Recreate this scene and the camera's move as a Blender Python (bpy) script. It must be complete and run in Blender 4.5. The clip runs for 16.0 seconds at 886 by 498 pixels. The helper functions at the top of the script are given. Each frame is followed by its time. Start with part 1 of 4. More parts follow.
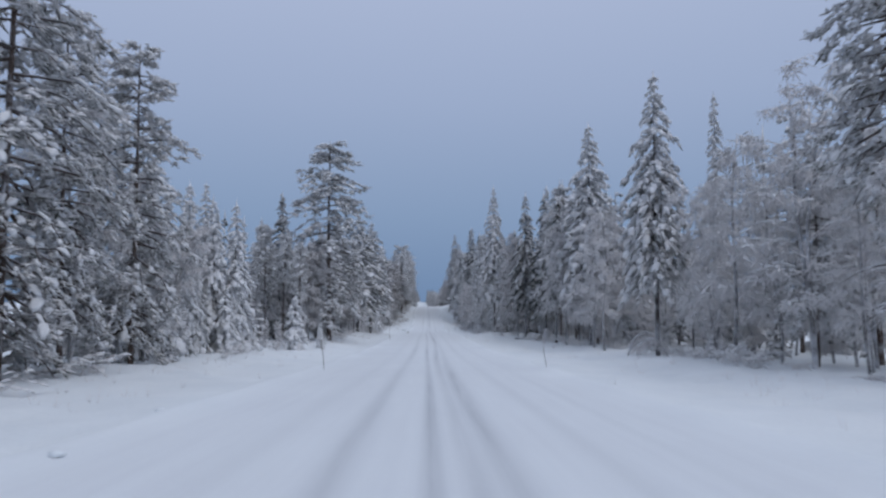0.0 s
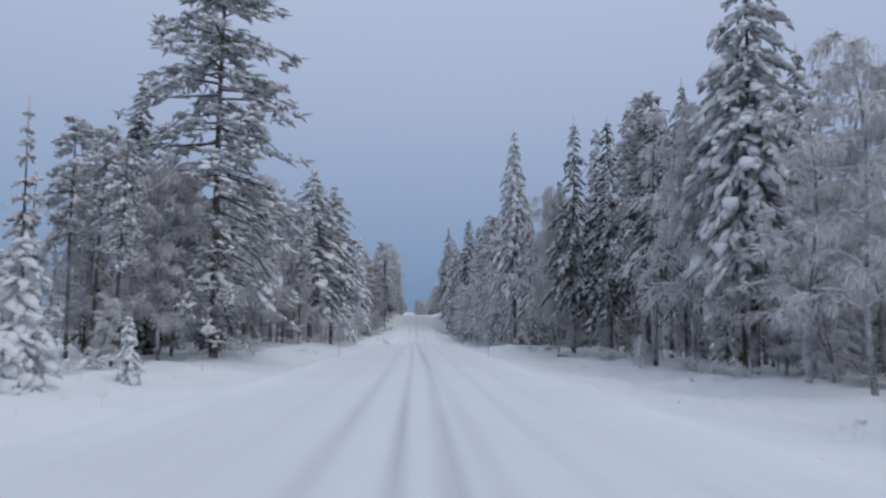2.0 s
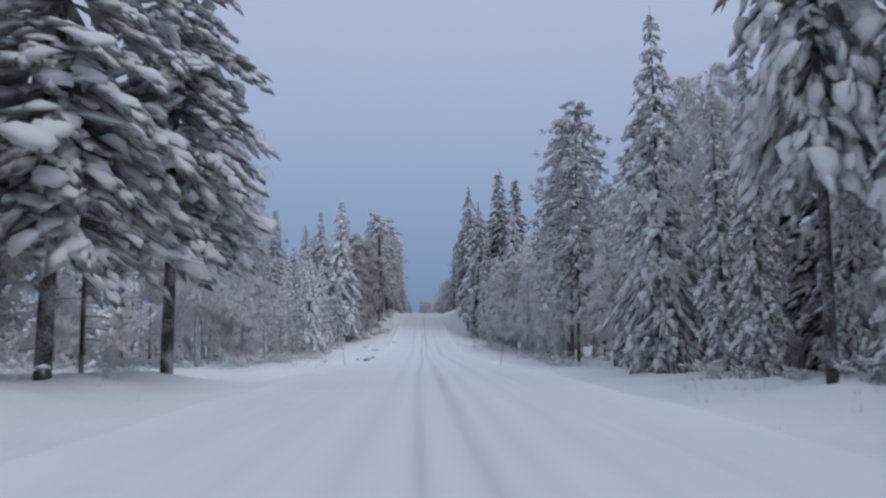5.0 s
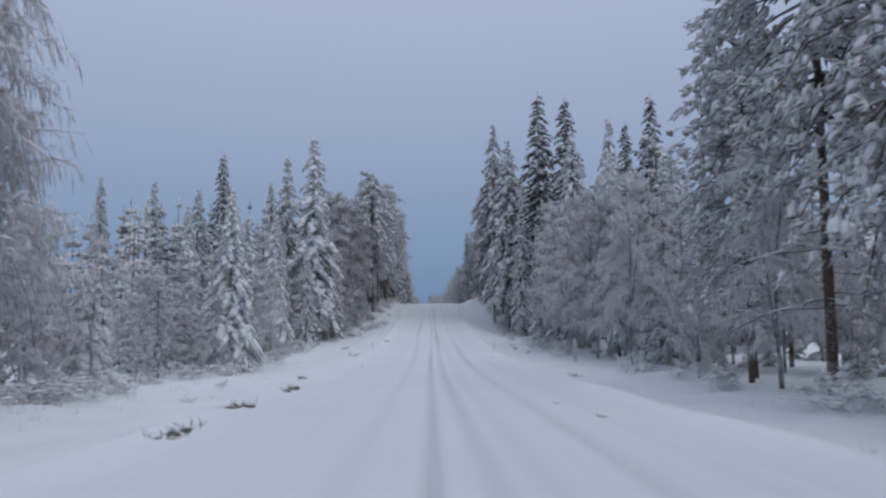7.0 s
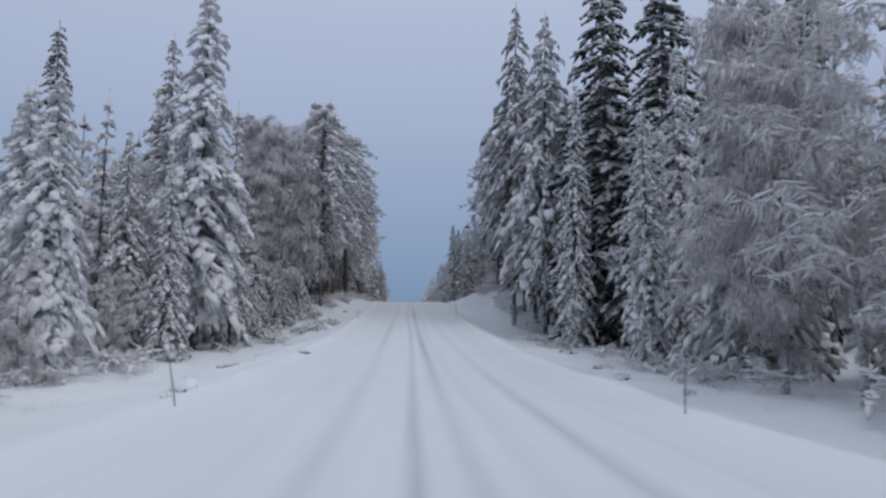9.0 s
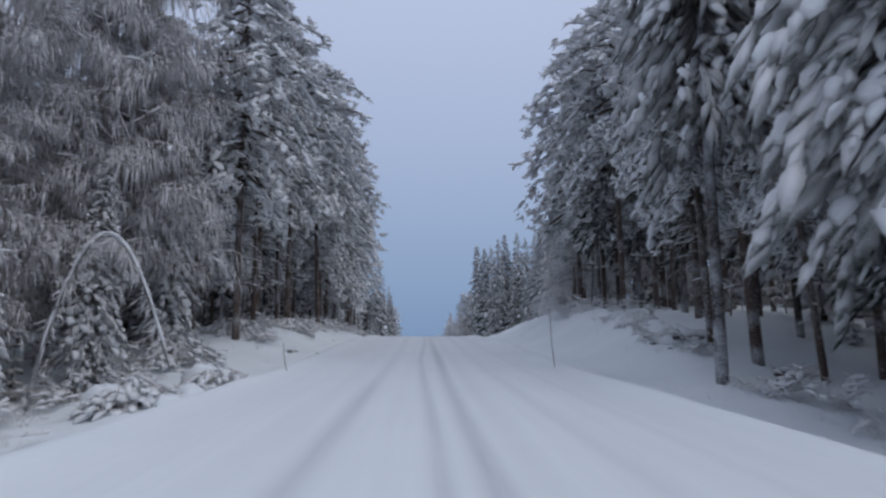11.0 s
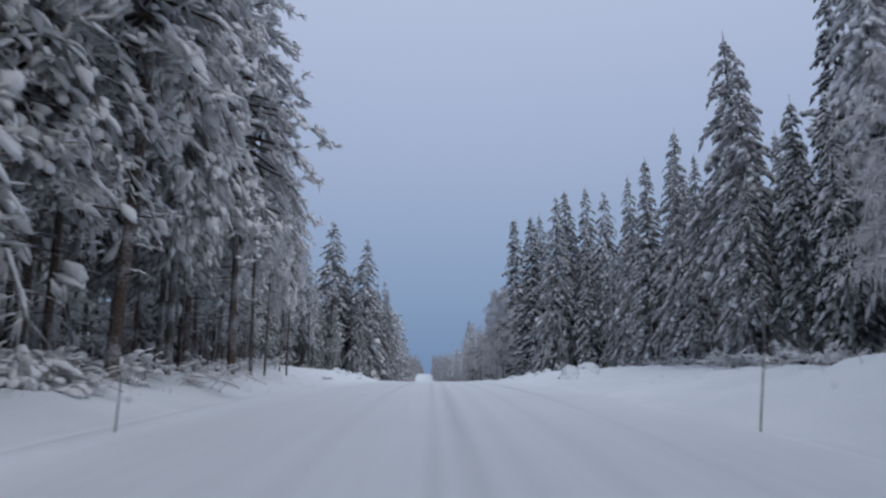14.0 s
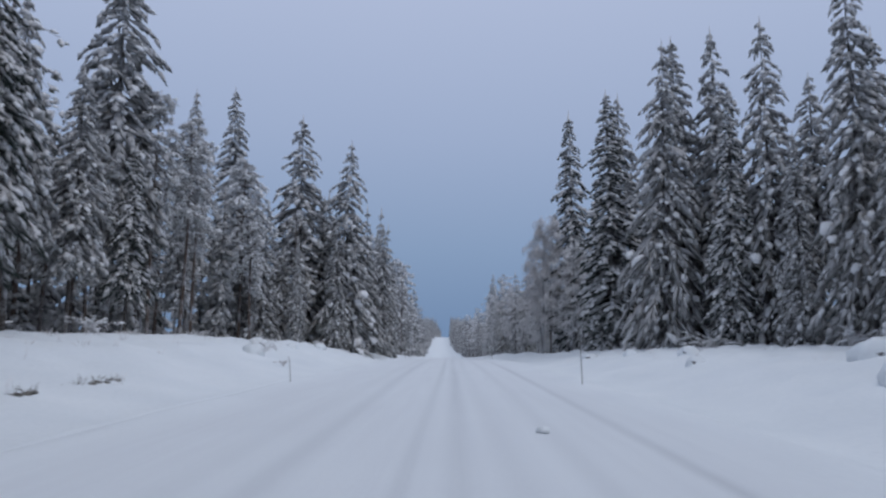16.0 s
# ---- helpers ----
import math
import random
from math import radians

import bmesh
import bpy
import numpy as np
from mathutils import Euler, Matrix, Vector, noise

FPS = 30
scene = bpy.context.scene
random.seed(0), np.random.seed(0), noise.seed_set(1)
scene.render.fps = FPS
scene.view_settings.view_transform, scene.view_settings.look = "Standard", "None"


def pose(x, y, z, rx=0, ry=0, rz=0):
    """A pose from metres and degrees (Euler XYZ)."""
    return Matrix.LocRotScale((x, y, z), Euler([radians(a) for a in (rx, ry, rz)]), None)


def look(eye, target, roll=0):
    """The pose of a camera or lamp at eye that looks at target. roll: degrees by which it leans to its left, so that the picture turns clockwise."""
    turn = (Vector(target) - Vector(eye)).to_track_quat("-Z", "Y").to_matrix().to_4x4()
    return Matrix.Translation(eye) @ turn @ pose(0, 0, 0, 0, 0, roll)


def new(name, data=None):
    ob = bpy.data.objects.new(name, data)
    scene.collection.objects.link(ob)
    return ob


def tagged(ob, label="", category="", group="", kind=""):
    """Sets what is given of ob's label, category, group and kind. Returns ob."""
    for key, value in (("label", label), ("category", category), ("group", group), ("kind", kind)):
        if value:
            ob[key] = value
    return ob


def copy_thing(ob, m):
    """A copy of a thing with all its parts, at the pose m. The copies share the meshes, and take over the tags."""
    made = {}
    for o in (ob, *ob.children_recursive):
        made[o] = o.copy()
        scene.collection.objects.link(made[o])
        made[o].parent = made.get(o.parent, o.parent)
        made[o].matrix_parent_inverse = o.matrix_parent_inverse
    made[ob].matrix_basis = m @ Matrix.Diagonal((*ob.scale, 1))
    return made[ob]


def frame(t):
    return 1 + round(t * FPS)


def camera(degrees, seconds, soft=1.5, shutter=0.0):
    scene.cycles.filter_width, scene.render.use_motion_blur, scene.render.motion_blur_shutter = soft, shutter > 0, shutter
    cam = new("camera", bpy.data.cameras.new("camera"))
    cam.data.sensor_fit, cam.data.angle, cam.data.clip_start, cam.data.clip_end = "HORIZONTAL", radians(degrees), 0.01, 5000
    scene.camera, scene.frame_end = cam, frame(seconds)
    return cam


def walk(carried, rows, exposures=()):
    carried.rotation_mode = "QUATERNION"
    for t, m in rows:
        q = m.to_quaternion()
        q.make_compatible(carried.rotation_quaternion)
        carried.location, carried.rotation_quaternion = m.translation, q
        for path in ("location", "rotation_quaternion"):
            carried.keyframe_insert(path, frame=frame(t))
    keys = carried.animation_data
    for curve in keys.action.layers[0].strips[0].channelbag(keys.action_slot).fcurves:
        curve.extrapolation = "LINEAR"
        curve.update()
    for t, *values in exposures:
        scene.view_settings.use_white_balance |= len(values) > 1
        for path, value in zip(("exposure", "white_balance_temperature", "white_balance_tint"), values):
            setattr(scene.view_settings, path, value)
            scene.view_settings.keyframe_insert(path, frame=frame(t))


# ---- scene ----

# the camera rides in a car along a straight snowy road; y runs along the road, x = 0 is its middle
cam = camera(67.0, 16.0, soft=2.5, shutter=0.16)
PATH = [
    (0, (-0.036, 0.0, 1.28), (0.01, 1.995, 1.421), -0.1),
    (0.5, (-0.098, 8.5, 0.799), (-0.055, 10.495, 0.93), 0.2),
    (1, (-0.13, 17.0, 0.33), (-0.082, 18.995, 0.467), 0.3),
    (1.5, (0.013, 25.5, -0.135), (0.07, 27.492, 0.03), 0.5),
    (2, (0.102, 34.0, -0.578), (0.181, 35.991, -0.401), 0.5),
    (2.5, (0.039, 42.5, -0.984), (0.135, 44.487, -0.779), 1.5),
    (3, (0.012, 51.0, -1.337), (0.122, 52.985, -1.123), -0.2),
    (3.5, (-0.087, 59.5, -1.635), (0.024, 61.489, -1.455), -0.0),
    (4, (-0.23, 68.0, -1.902), (-0.152, 69.99, -1.72), 0.8),
    (4.8, (-0.23, 81.6, -2.333), (-0.162, 83.59, -2.145), 0.0),
    (5.6, (-0.229, 95.2, -2.821), (-0.171, 97.191, -2.643), 0.0),
    (6.5, (-0.229, 110.5, -3.455), (-0.182, 112.491, -3.275), -0.8),
    (7, (-0.209, 119.0, -3.85), (-0.167, 120.992, -3.674), -0.6),
    (7.5, (-0.331, 127.5, -4.277), (-0.28, 129.492, -4.106), -0.6),
    (8, (-0.3, 136.0, -4.7), (-0.247, 137.992, -4.53), -0.7),
    (8.5, (-0.326, 144.5, -5.09), (-0.237, 146.491, -4.924), -0.5),
    (9, (-0.272, 153.0, -5.377), (-0.166, 154.986, -5.17), 0.5),
    (9.7, (-0.25, 164.9, -5.556), (-0.159, 166.883, -5.309), 0.0),
    (10.3, (-0.231, 175.1, -5.496), (-0.153, 177.078, -5.212), 0.0),
    (10.9, (-0.212, 185.3, -5.244), (-0.147, 187.273, -4.923), 0.0),
    (11.5, (-0.193, 195.5, -4.818), (-0.141, 197.467, -4.462), -0.8),
    (12, (0.006, 204.0, -4.361), (0.05, 205.964, -3.989), -1.3),
    (12.5, (0.037, 212.5, -3.846), (0.072, 214.463, -3.463), -1.5),
    (13, (0.023, 221.0, -3.287), (0.042, 222.964, -2.909), -0.7),
    (13.5, (-0.041, 229.5, -2.723), (-0.025, 231.465, -2.352), -0.3),
    (14, (-0.02, 238.0, -2.214), (0.007, 239.968, -1.858), 0.0),
    (14.5, (0.103, 246.5, -1.832), (0.15, 248.472, -1.5), 0.6),
    (15, (0.084, 255.0, -1.634), (0.131, 256.981, -1.36), 0.1),
    (15.5, (0.155, 263.5, -1.59), (0.157, 265.483, -1.333), -0.1),
    (16, (0.327, 272.0, -1.627), (0.298, 273.984, -1.38), 0.6),
]
walk(cam, [(t, look(eye, target, roll)) for t, eye, target, roll in PATH], [
    (0.0, 0.0, 6500, 10), (1.0, 0.02, 6550, 10), (1.5, 0.09, 6650, 10), (2.5, 0.10, 6650, 10), (3.5, 0.11, 6560, 10), (7.0, -0.03, 6620, 10), (8.0, 0.12, 6750, 10),
    (9.0, 0.10, 6800, 10), (11.5, 0.15, 6500, 10), (12.5, 0.21, 6500, 10), (13.0, 0.25, 6500, 10), (13.5, 0.20, 6500, 10), (14.5, -0.06, 6500, 10), (15.0, -0.03, 6500, 10), (15.5, 0.03, 6500, 10), (16.0, 0.02, 6500, 10)])

# ---- world and light: a heavy, even winter overcast ----
world = bpy.data.worlds.new("overcast_sky")
scene.world = world
world.use_nodes = True
wn, wl = world.node_tree.nodes, world.node_tree.links
wn.clear()
w_out = wn.new("ShaderNodeOutputWorld")
w_bg = wn.new("ShaderNodeBackground")
w_tc = wn.new("ShaderNodeTexCoord")
w_sep = wn.new("ShaderNodeSeparateXYZ")
w_ramp = wn.new("ShaderNodeValToRGB")
wl.new(w_tc.outputs["Generated"], w_sep.inputs[0])
wl.new(w_sep.outputs["Z"], w_ramp.inputs["Fac"])
wl.new(w_ramp.outputs["Color"], w_bg.inputs["Color"])
wl.new(w_bg.outputs[0], w_out.inputs[0])
ramp = w_ramp.color_ramp
ramp.elements[0].position, ramp.elements[0].color = 0.0, (0.162, 0.254, 0.42, 1)
ramp.elements[1].position, ramp.elements[1].color = 1.0, (0.59, 0.655, 0.785, 1)
for p, c in ((0.12, (0.232, 0.328, 0.5)), (0.28, (0.326, 0.408, 0.588)), (0.48, (0.416, 0.487, 0.668))):
    e = ramp.elements.new(p)
    e.color = (*c, 1)
w_bg.inputs["Strength"].default_value = 1.0

sun = new("sun", bpy.data.lights.new("sun", "SUN"))
sun.data.energy, sun.data.angle, sun.data.color = 0.57, radians(40), (1.0, 0.97, 0.95)
sun.matrix_world = look((0, 0, 56), (-27, 27, 0))


# ---- materials ----
def node_material(name):
    m = bpy.data.materials.new(name)
    m.use_nodes = True
    return m, m.node_tree.nodes, m.node_tree.links, m.node_tree.nodes["Principled BSDF"]


def noise_node(nodes, links, scale, detail=3.0, vec=None):
    n = nodes.new("ShaderNodeTexNoise")
    n.inputs["Scale"].default_value, n.inputs["Detail"].default_value = scale, detail
    if vec is not None:
        links.new(vec, n.inputs["Vector"])
    return n


def ramp_node(nodes, links, fac, stops):
    r = nodes.new("ShaderNodeValToRGB")
    r.color_ramp.elements[0].position, r.color_ramp.elements[0].color = stops[0][0], (*stops[0][1], 1)
    r.color_ramp.elements[1].position, r.color_ramp.elements[1].color = stops[-1][0], (*stops[-1][1], 1)
    for p, c in stops[1:-1]:
        r.color_ramp.elements.new(p).color = (*c, 1)
    links.new(fac, r.inputs["Fac"])
    return r


def mix_node(nodes, links, fac, a, b):
    m = nodes.new("ShaderNodeMix")
    m.data_type = "RGBA"
    for value, socket in ((fac, m.inputs[0]), (a, m.inputs[6]), (b, m.inputs[7])):
        if isinstance(value, (int, float)):
            socket.default_value = value
        elif isinstance(value, tuple):
            socket.default_value = (*value, 1)
        else:
            links.new(value, socket)
    return m.outputs[2]


def math_node(nodes, links, op, a, b=0.0, c=0.0):
    m = nodes.new("ShaderNodeMath")
    m.operation = op
    for value, socket in zip((a, b, c), m.inputs):
        if isinstance(value, (int, float)):
            socket.default_value = value
        else:
            links.new(value, socket)
    return m.outputs[0]


def bump_node(nodes, links, bsdf, height, strength, distance):
    b = nodes.new("ShaderNodeBump")
    b.inputs["Strength"].default_value, b.inputs["Distance"].default_value = strength, distance
    links.new(height, b.inputs["Height"])
    links.new(b.outputs[0], bsdf.inputs["Normal"])


def snow_material(name, low, high, rough=0.75):
    m, n, l, b = node_material(name)
    geo = n.new("ShaderNodeNewGeometry")
    big = noise_node(n, l, 0.35, 4, geo.outputs["Position"])
    fine = noise_node(n, l, 9.0, 4, geo.outputs["Position"])
    both = math_node(n, l, "MULTIPLY_ADD", fine.outputs["Fac"], 0.35, math_node(n, l, "MULTIPLY", big.outputs["Fac"], 0.65))
    l.new(ramp_node(n, l, both, ((0.3, low), (0.7, high))).outputs["Color"], b.inputs["Base Color"])
    b.inputs["Roughness"].default_value = rough
    bump_node(n, l, b, fine.outputs["Fac"], 0.35, 0.03)
    return m


SNOW = snow_material("loose_snow", (0.735, 0.78, 0.82), (0.85, 0.885, 0.91))
TREE_SNOW = snow_material("clinging_snow", (0.65, 0.66, 0.68), (0.83, 0.835, 0.845), 0.85)


def frosted(name, dark, mid, frost, amount):
    """Bark or needles with rime: frost lies on the upper sides and in patches; amount also paints in some haze."""
    m, n, l, b = node_material(name)
    geo = n.new("ShaderNodeNewGeometry")
    sep = n.new("ShaderNodeSeparateXYZ")
    l.new(geo.outputs["Normal"], sep.inputs[0])
    patch = noise_node(n, l, 1.3, 4, geo.outputs["Position"])
    fine = noise_node(n, l, 14.0, 3, geo.outputs["Position"])
    base = ramp_node(n, l, fine.outputs["Fac"], ((0.35, dark), (0.7, mid))).outputs["Color"]
    up = math_node(n, l, "MULTIPLY_ADD", sep.outputs["Z"], 0.45, math_node(n, l, "MULTIPLY_ADD", patch.outputs["Fac"], 1.1, amount - 0.75))
    up = math_node(n, l, "ADD", up, math_node(n, l, "MULTIPLY_ADD", fine.outputs["Fac"], 0.5, -0.25))
    fac = ramp_node(n, l, up, ((0.15, (0, 0, 0)), (0.65, (1, 1, 1)))).outputs["Color"]
    l.new(mix_node(n, l, fac, base, frost), b.inputs["Base Color"])
    b.inputs["Roughness"].default_value = 0.85
    return m


NEEDLES = frosted("frosted_spruce_needles", (0.030, 0.042, 0.038), (0.095, 0.105, 0.09), (0.75, 0.745, 0.75), 0.97)
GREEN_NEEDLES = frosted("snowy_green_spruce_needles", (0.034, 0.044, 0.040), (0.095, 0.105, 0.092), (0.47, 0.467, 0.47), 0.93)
DARK_NEEDLES = frosted("dark_spruce_needles", (0.016, 0.026, 0.022), (0.05, 0.064, 0.054), (0.63, 0.63, 0.64), 0.66)
RIMED_NEEDLES = frosted("heavily_rimed_spruce_needles", (0.04, 0.052, 0.046), (0.12, 0.13, 0.115), (0.83, 0.825, 0.83), 1.30)
PINE_NEEDLES = frosted("frosted_pine_needles", (0.034, 0.045, 0.036), (0.10, 0.11, 0.085), (0.75, 0.745, 0.75), 0.90)
# rime paled and spread to lift this stand's shade in the colour
LIFTED_PINE = frosted("rimed_shade_lifted_pine_needles", (0.034, 0.044, 0.036), (0.095, 0.105, 0.082), (0.81, 0.805, 0.81), 1.55)
TWIGS = frosted("rimed_birch_twigs", (0.10, 0.09, 0.09), (0.24, 0.225, 0.225), (0.84, 0.82, 0.825), 1.10)
BROWN_TWIGS = frosted("brown_birch_twigs", (0.085, 0.070, 0.068), (0.21, 0.18, 0.175), (0.76, 0.74, 0.745), 0.97)
# bark rime raised to put the haze between trunks into the colour
SPRUCE_BARK = frosted("grey_spruce_bark", (0.035, 0.03, 0.028), (0.10, 0.085, 0.075), (0.64, 0.66, 0.7), 0.42)
PINE_BARK = frosted("red_brown_pine_bark", (0.052, 0.039, 0.032), (0.14, 0.096, 0.076), (0.64, 0.66, 0.7), 0.36)
BIRCH_BARK = frosted("pale_birch_bark", (0.06, 0.055, 0.055), (0.32, 0.31, 0.31), (0.66, 0.68, 0.72), 0.5)


def road_material():
    """Driven snow: paler between the wheel tracks, greyer and smoother where wheels have pressed it."""
    m, n, l, b = node_material("driven_snow")
    geo = n.new("ShaderNodeNewGeometry")
    att = n.new("ShaderNodeAttribute")
    att.attribute_name = "pressed"
    mapn = n.new("ShaderNodeMapping")
    mapn.inputs["Scale"].default_value = (3.0, 0.12, 1.0)
    l.new(geo.outputs["Position"], mapn.inputs["Vector"])
    streak = noise_node(n, l, 1.6, 5, mapn.outputs[0])
    fine = noise_node(n, l, 11.0, 4, geo.outputs["Position"])
    big = noise_node(n, l, 0.25, 3, geo.outputs["Position"])
    base = ramp_node(n, l, math_node(n, l, "MULTIPLY_ADD", streak.outputs["Fac"], 0.6, math_node(n, l, "MULTIPLY", big.outputs["Fac"], 0.4)),
                     ((0.3, (0.715, 0.745, 0.785)), (0.7, (0.765, 0.80, 0.835)))).outputs["Color"]
    worn = math_node(n, l, "MULTIPLY", att.outputs["Fac"], math_node(n, l, "MULTIPLY_ADD", streak.outputs["Fac"], 1.4, 0.1))
    driven = mix_node(n, l, worn, base, (0.36, 0.38, 0.42))
    loose = ramp_node(n, l, math_node(n, l, "MULTIPLY_ADD", fine.outputs["Fac"], 0.35, math_node(n, l, "MULTIPLY", big.outputs["Fac"], 0.65)), ((0.3, (0.735, 0.78, 0.82)), (0.7, (0.85, 0.885, 0.91)))).outputs["Color"]
    side = n.new("ShaderNodeAttribute")
    side.attribute_name = "verge"
    l.new(mix_node(n, l, side.outputs["Fac"], driven, loose), b.inputs["Base Color"])
    b.inputs["Roughness"].default_value = 0.7
    bump_node(n, l, b, math_node(n, l, "MULTIPLY_ADD", streak.outputs["Fac"], 0.35, math_node(n, l, "MULTIPLY", fine.outputs["Fac"], 0.6)), 0.35, 0.02)
    return m


ROAD_SNOW = road_material()

# ---- the lie of the land ----
SLOPES = ((-20, -3.40), (0, -3.29), (12, -3.15), (24, -3.13), (36, -2.83), (48, -2.33), (60, -1.80), (75, -1.78), (90, -2.09), (110, -2.53), (125, -2.94), (140, -2.72), (150, -1.83), (160, -0.75), (170, 0.34), (180, 1.41), (190, 2.39), (200, 3.12), (210, 3.55), (220, 3.87), (230, 3.72), (240, 2.94), (250, 1.41), (260, 0.15), (270, -0.38), (285, -0.67), (300, -0.9), (315, -1.25), (330, -1.9), (345, -2.4), (440, -2.3), (490, -1.0), (540, 1.0), (600, 2.2), (655, 2.0), (690, 0.7), (720, -0.6), (800, -1.6), (1100, -1.6))
STEP_Y = np.arange(-60, 3000.1, 0.5)
grade = np.interp(STEP_Y, *zip(*SLOPES))
grade = np.convolve(np.pad(grade, 8, "edge"), np.ones(17) / 17, "valid")
RISE = np.concatenate([[0], np.cumsum(np.tan(np.radians((grade[1:] + grade[:-1]) / 2)) * 0.5)])
RISE -= np.interp(0, STEP_Y, RISE)

# distance from the road's middle to the forest's edge, and height of the forest floor over the road, along the road
EDGE = {-1: ((-60, 13.5), (23, 13.5), (35, 12.7), (48, 13), (62, 10), (75, 11), (90, 13), (100, 11), (110, 10.5), (116, 20), (128, 15), (134, 12.5), (145, 13), (160, 13), (175, 14), (190, 12.5),
             (205, 10.5), (220, 8.5), (235, 8), (255, 8), (268, 9), (283, 12.5), (300, 16), (323, 18), (333, 12), (345, 8.5), (380, 7.6), (500, 6.6), (560, 5.4), (700, 5.2)),
        1: ((-60, 14.5), (20, 14.5), (33, 15), (48, 17), (60, 15), (75, 14), (88, 12.5), (100, 10), (112, 10.3), (128, 11.3), (140, 11.3), (152, 11.6), (162, 10.8), (172, 9.4), (185, 9.5), (200, 9), (215, 9.5),
            (232, 9.5), (245, 11), (262, 14), (280, 17), (300, 18.5), (318, 15), (330, 12.5), (343, 9.2), (353, 6.9), (370, 6.9), (500, 6.6), (560, 5.4), (700, 5.2))}
FLOOR = {-1: ((-60, -0.3), (30, -0.2), (60, 0), (104, 0.2), (120, -0.3), (150, -0.6), (165, -0.95), (185, -1.2), (200, -1.4), (208, -1.0), (216, 0.5), (222, 0.9), (240, 0.7), (258, 0.4), (275, 0.5), (290, 1.2), (320, 1.5), (335, 0.8), (350, 0.6), (520, 0.8)),
         1: ((-60, -0.2), (48, -0.3), (85, -0.5), (100, 0.2), (112, -0.1), (130, -0.5), (150, -0.5), (165, -0.4), (185, -0.8), (200, -0.9), (206, -0.3), (214, 1.5), (230, 2.15), (245, 1.75), (252, 1.55), (257, 0.75), (270, 0.7), (280, 0.85), (290, 1.15), (300, 1.2), (330, 0.8), (520, 0.6))}


def road_z(y):
    return np.interp(y, STEP_Y, RISE)


def middle(y):
    """The road's middle: it is straight as far as the hollow beyond the crest and then bears a little to the left."""
    u = np.clip((np.asarray(y, float) - 315) / 400, 0, 1)
    return -6.0 * u * u * (3 - 2 * u)


def smooth(a, b, v):
    u = np.clip((v - a) / (b - a), 0, 1)
    return u * u * (3 - 2 * u)


def edge_x(side, y):
    return np.interp(y, *zip(*EDGE[side]))


def wave(x, y, s, seed):
    """A cheap rolling unevenness, about -1 to 1."""
    return (np.sin(x * s + 1.7 * np.sin(y * s * 0.83 + seed)) + np.sin(y * s * 1.21 + 2.1 * np.sin(x * s * 0.61 + seed * 1.7)) + np.sin((x + y) * s * 1.9 + seed * 2.3)) / 3


def ground_z(x, y):
    """The height of the snow at a place: road, shallow ditch, bank and forest floor."""
    x, y = np.asarray(x, float), np.asarray(y, float)
    x = x - middle(y)
    a = np.abs(x)
    out = np.zeros(np.broadcast(x, y).shape)
    for side in (-1, 1):
        e = edge_x(side, y)
        f = np.interp(y, *zip(*FLOOR[side]))
        ditch = -0.35 * smooth(4.2, 6.0, a) * (1 - smooth(e * 0.62, e * 0.95, a))
        foot_at, top_at = np.minimum(4.6, e * 0.5), np.minimum(e * 1.0, 10.5)
        bank = f * (0.4 * smooth(foot_at, top_at, a) + 0.6 * np.clip((a - foot_at) / (top_at - foot_at), 0, 1))
        out = np.where(x * side >= 0, ditch + bank, out)
    ridge = 0.10 * np.exp(-((a - 4.3) / 0.45) ** 2) * (0.7 + 0.5 * wave(x, y, 0.5, 3))
    off = smooth(4.5, 7.0, a)
    rough = off * (0.10 * wave(x, y, 0.55, 1) + 0.07 * wave(x, y, 1.7, 2) + 0.03 * wave(x, y, 4.3, 5))
    rough = rough + smooth(7.0, 10.0, a) * (0.11 * wave(x, y, 1.1, 8) + 0.05 * wave(x, y, 2.9, 6))
    hummock = smooth(6.0, 8.5, a) * np.interp(y, (195, 202, 262, 274, 310, 330), (0.35, 1, 1, 1.3, 1.3, 0.4)) * (0.09 * wave(x, y, 2.3, 11) + 0.05 * wave(x, y, 4.1, 13))
    far = smooth(12, 30, a) * 0.35 * wave(x, y, 0.13, 4)
    return road_z(y) + out + ridge + rough + hummock + far


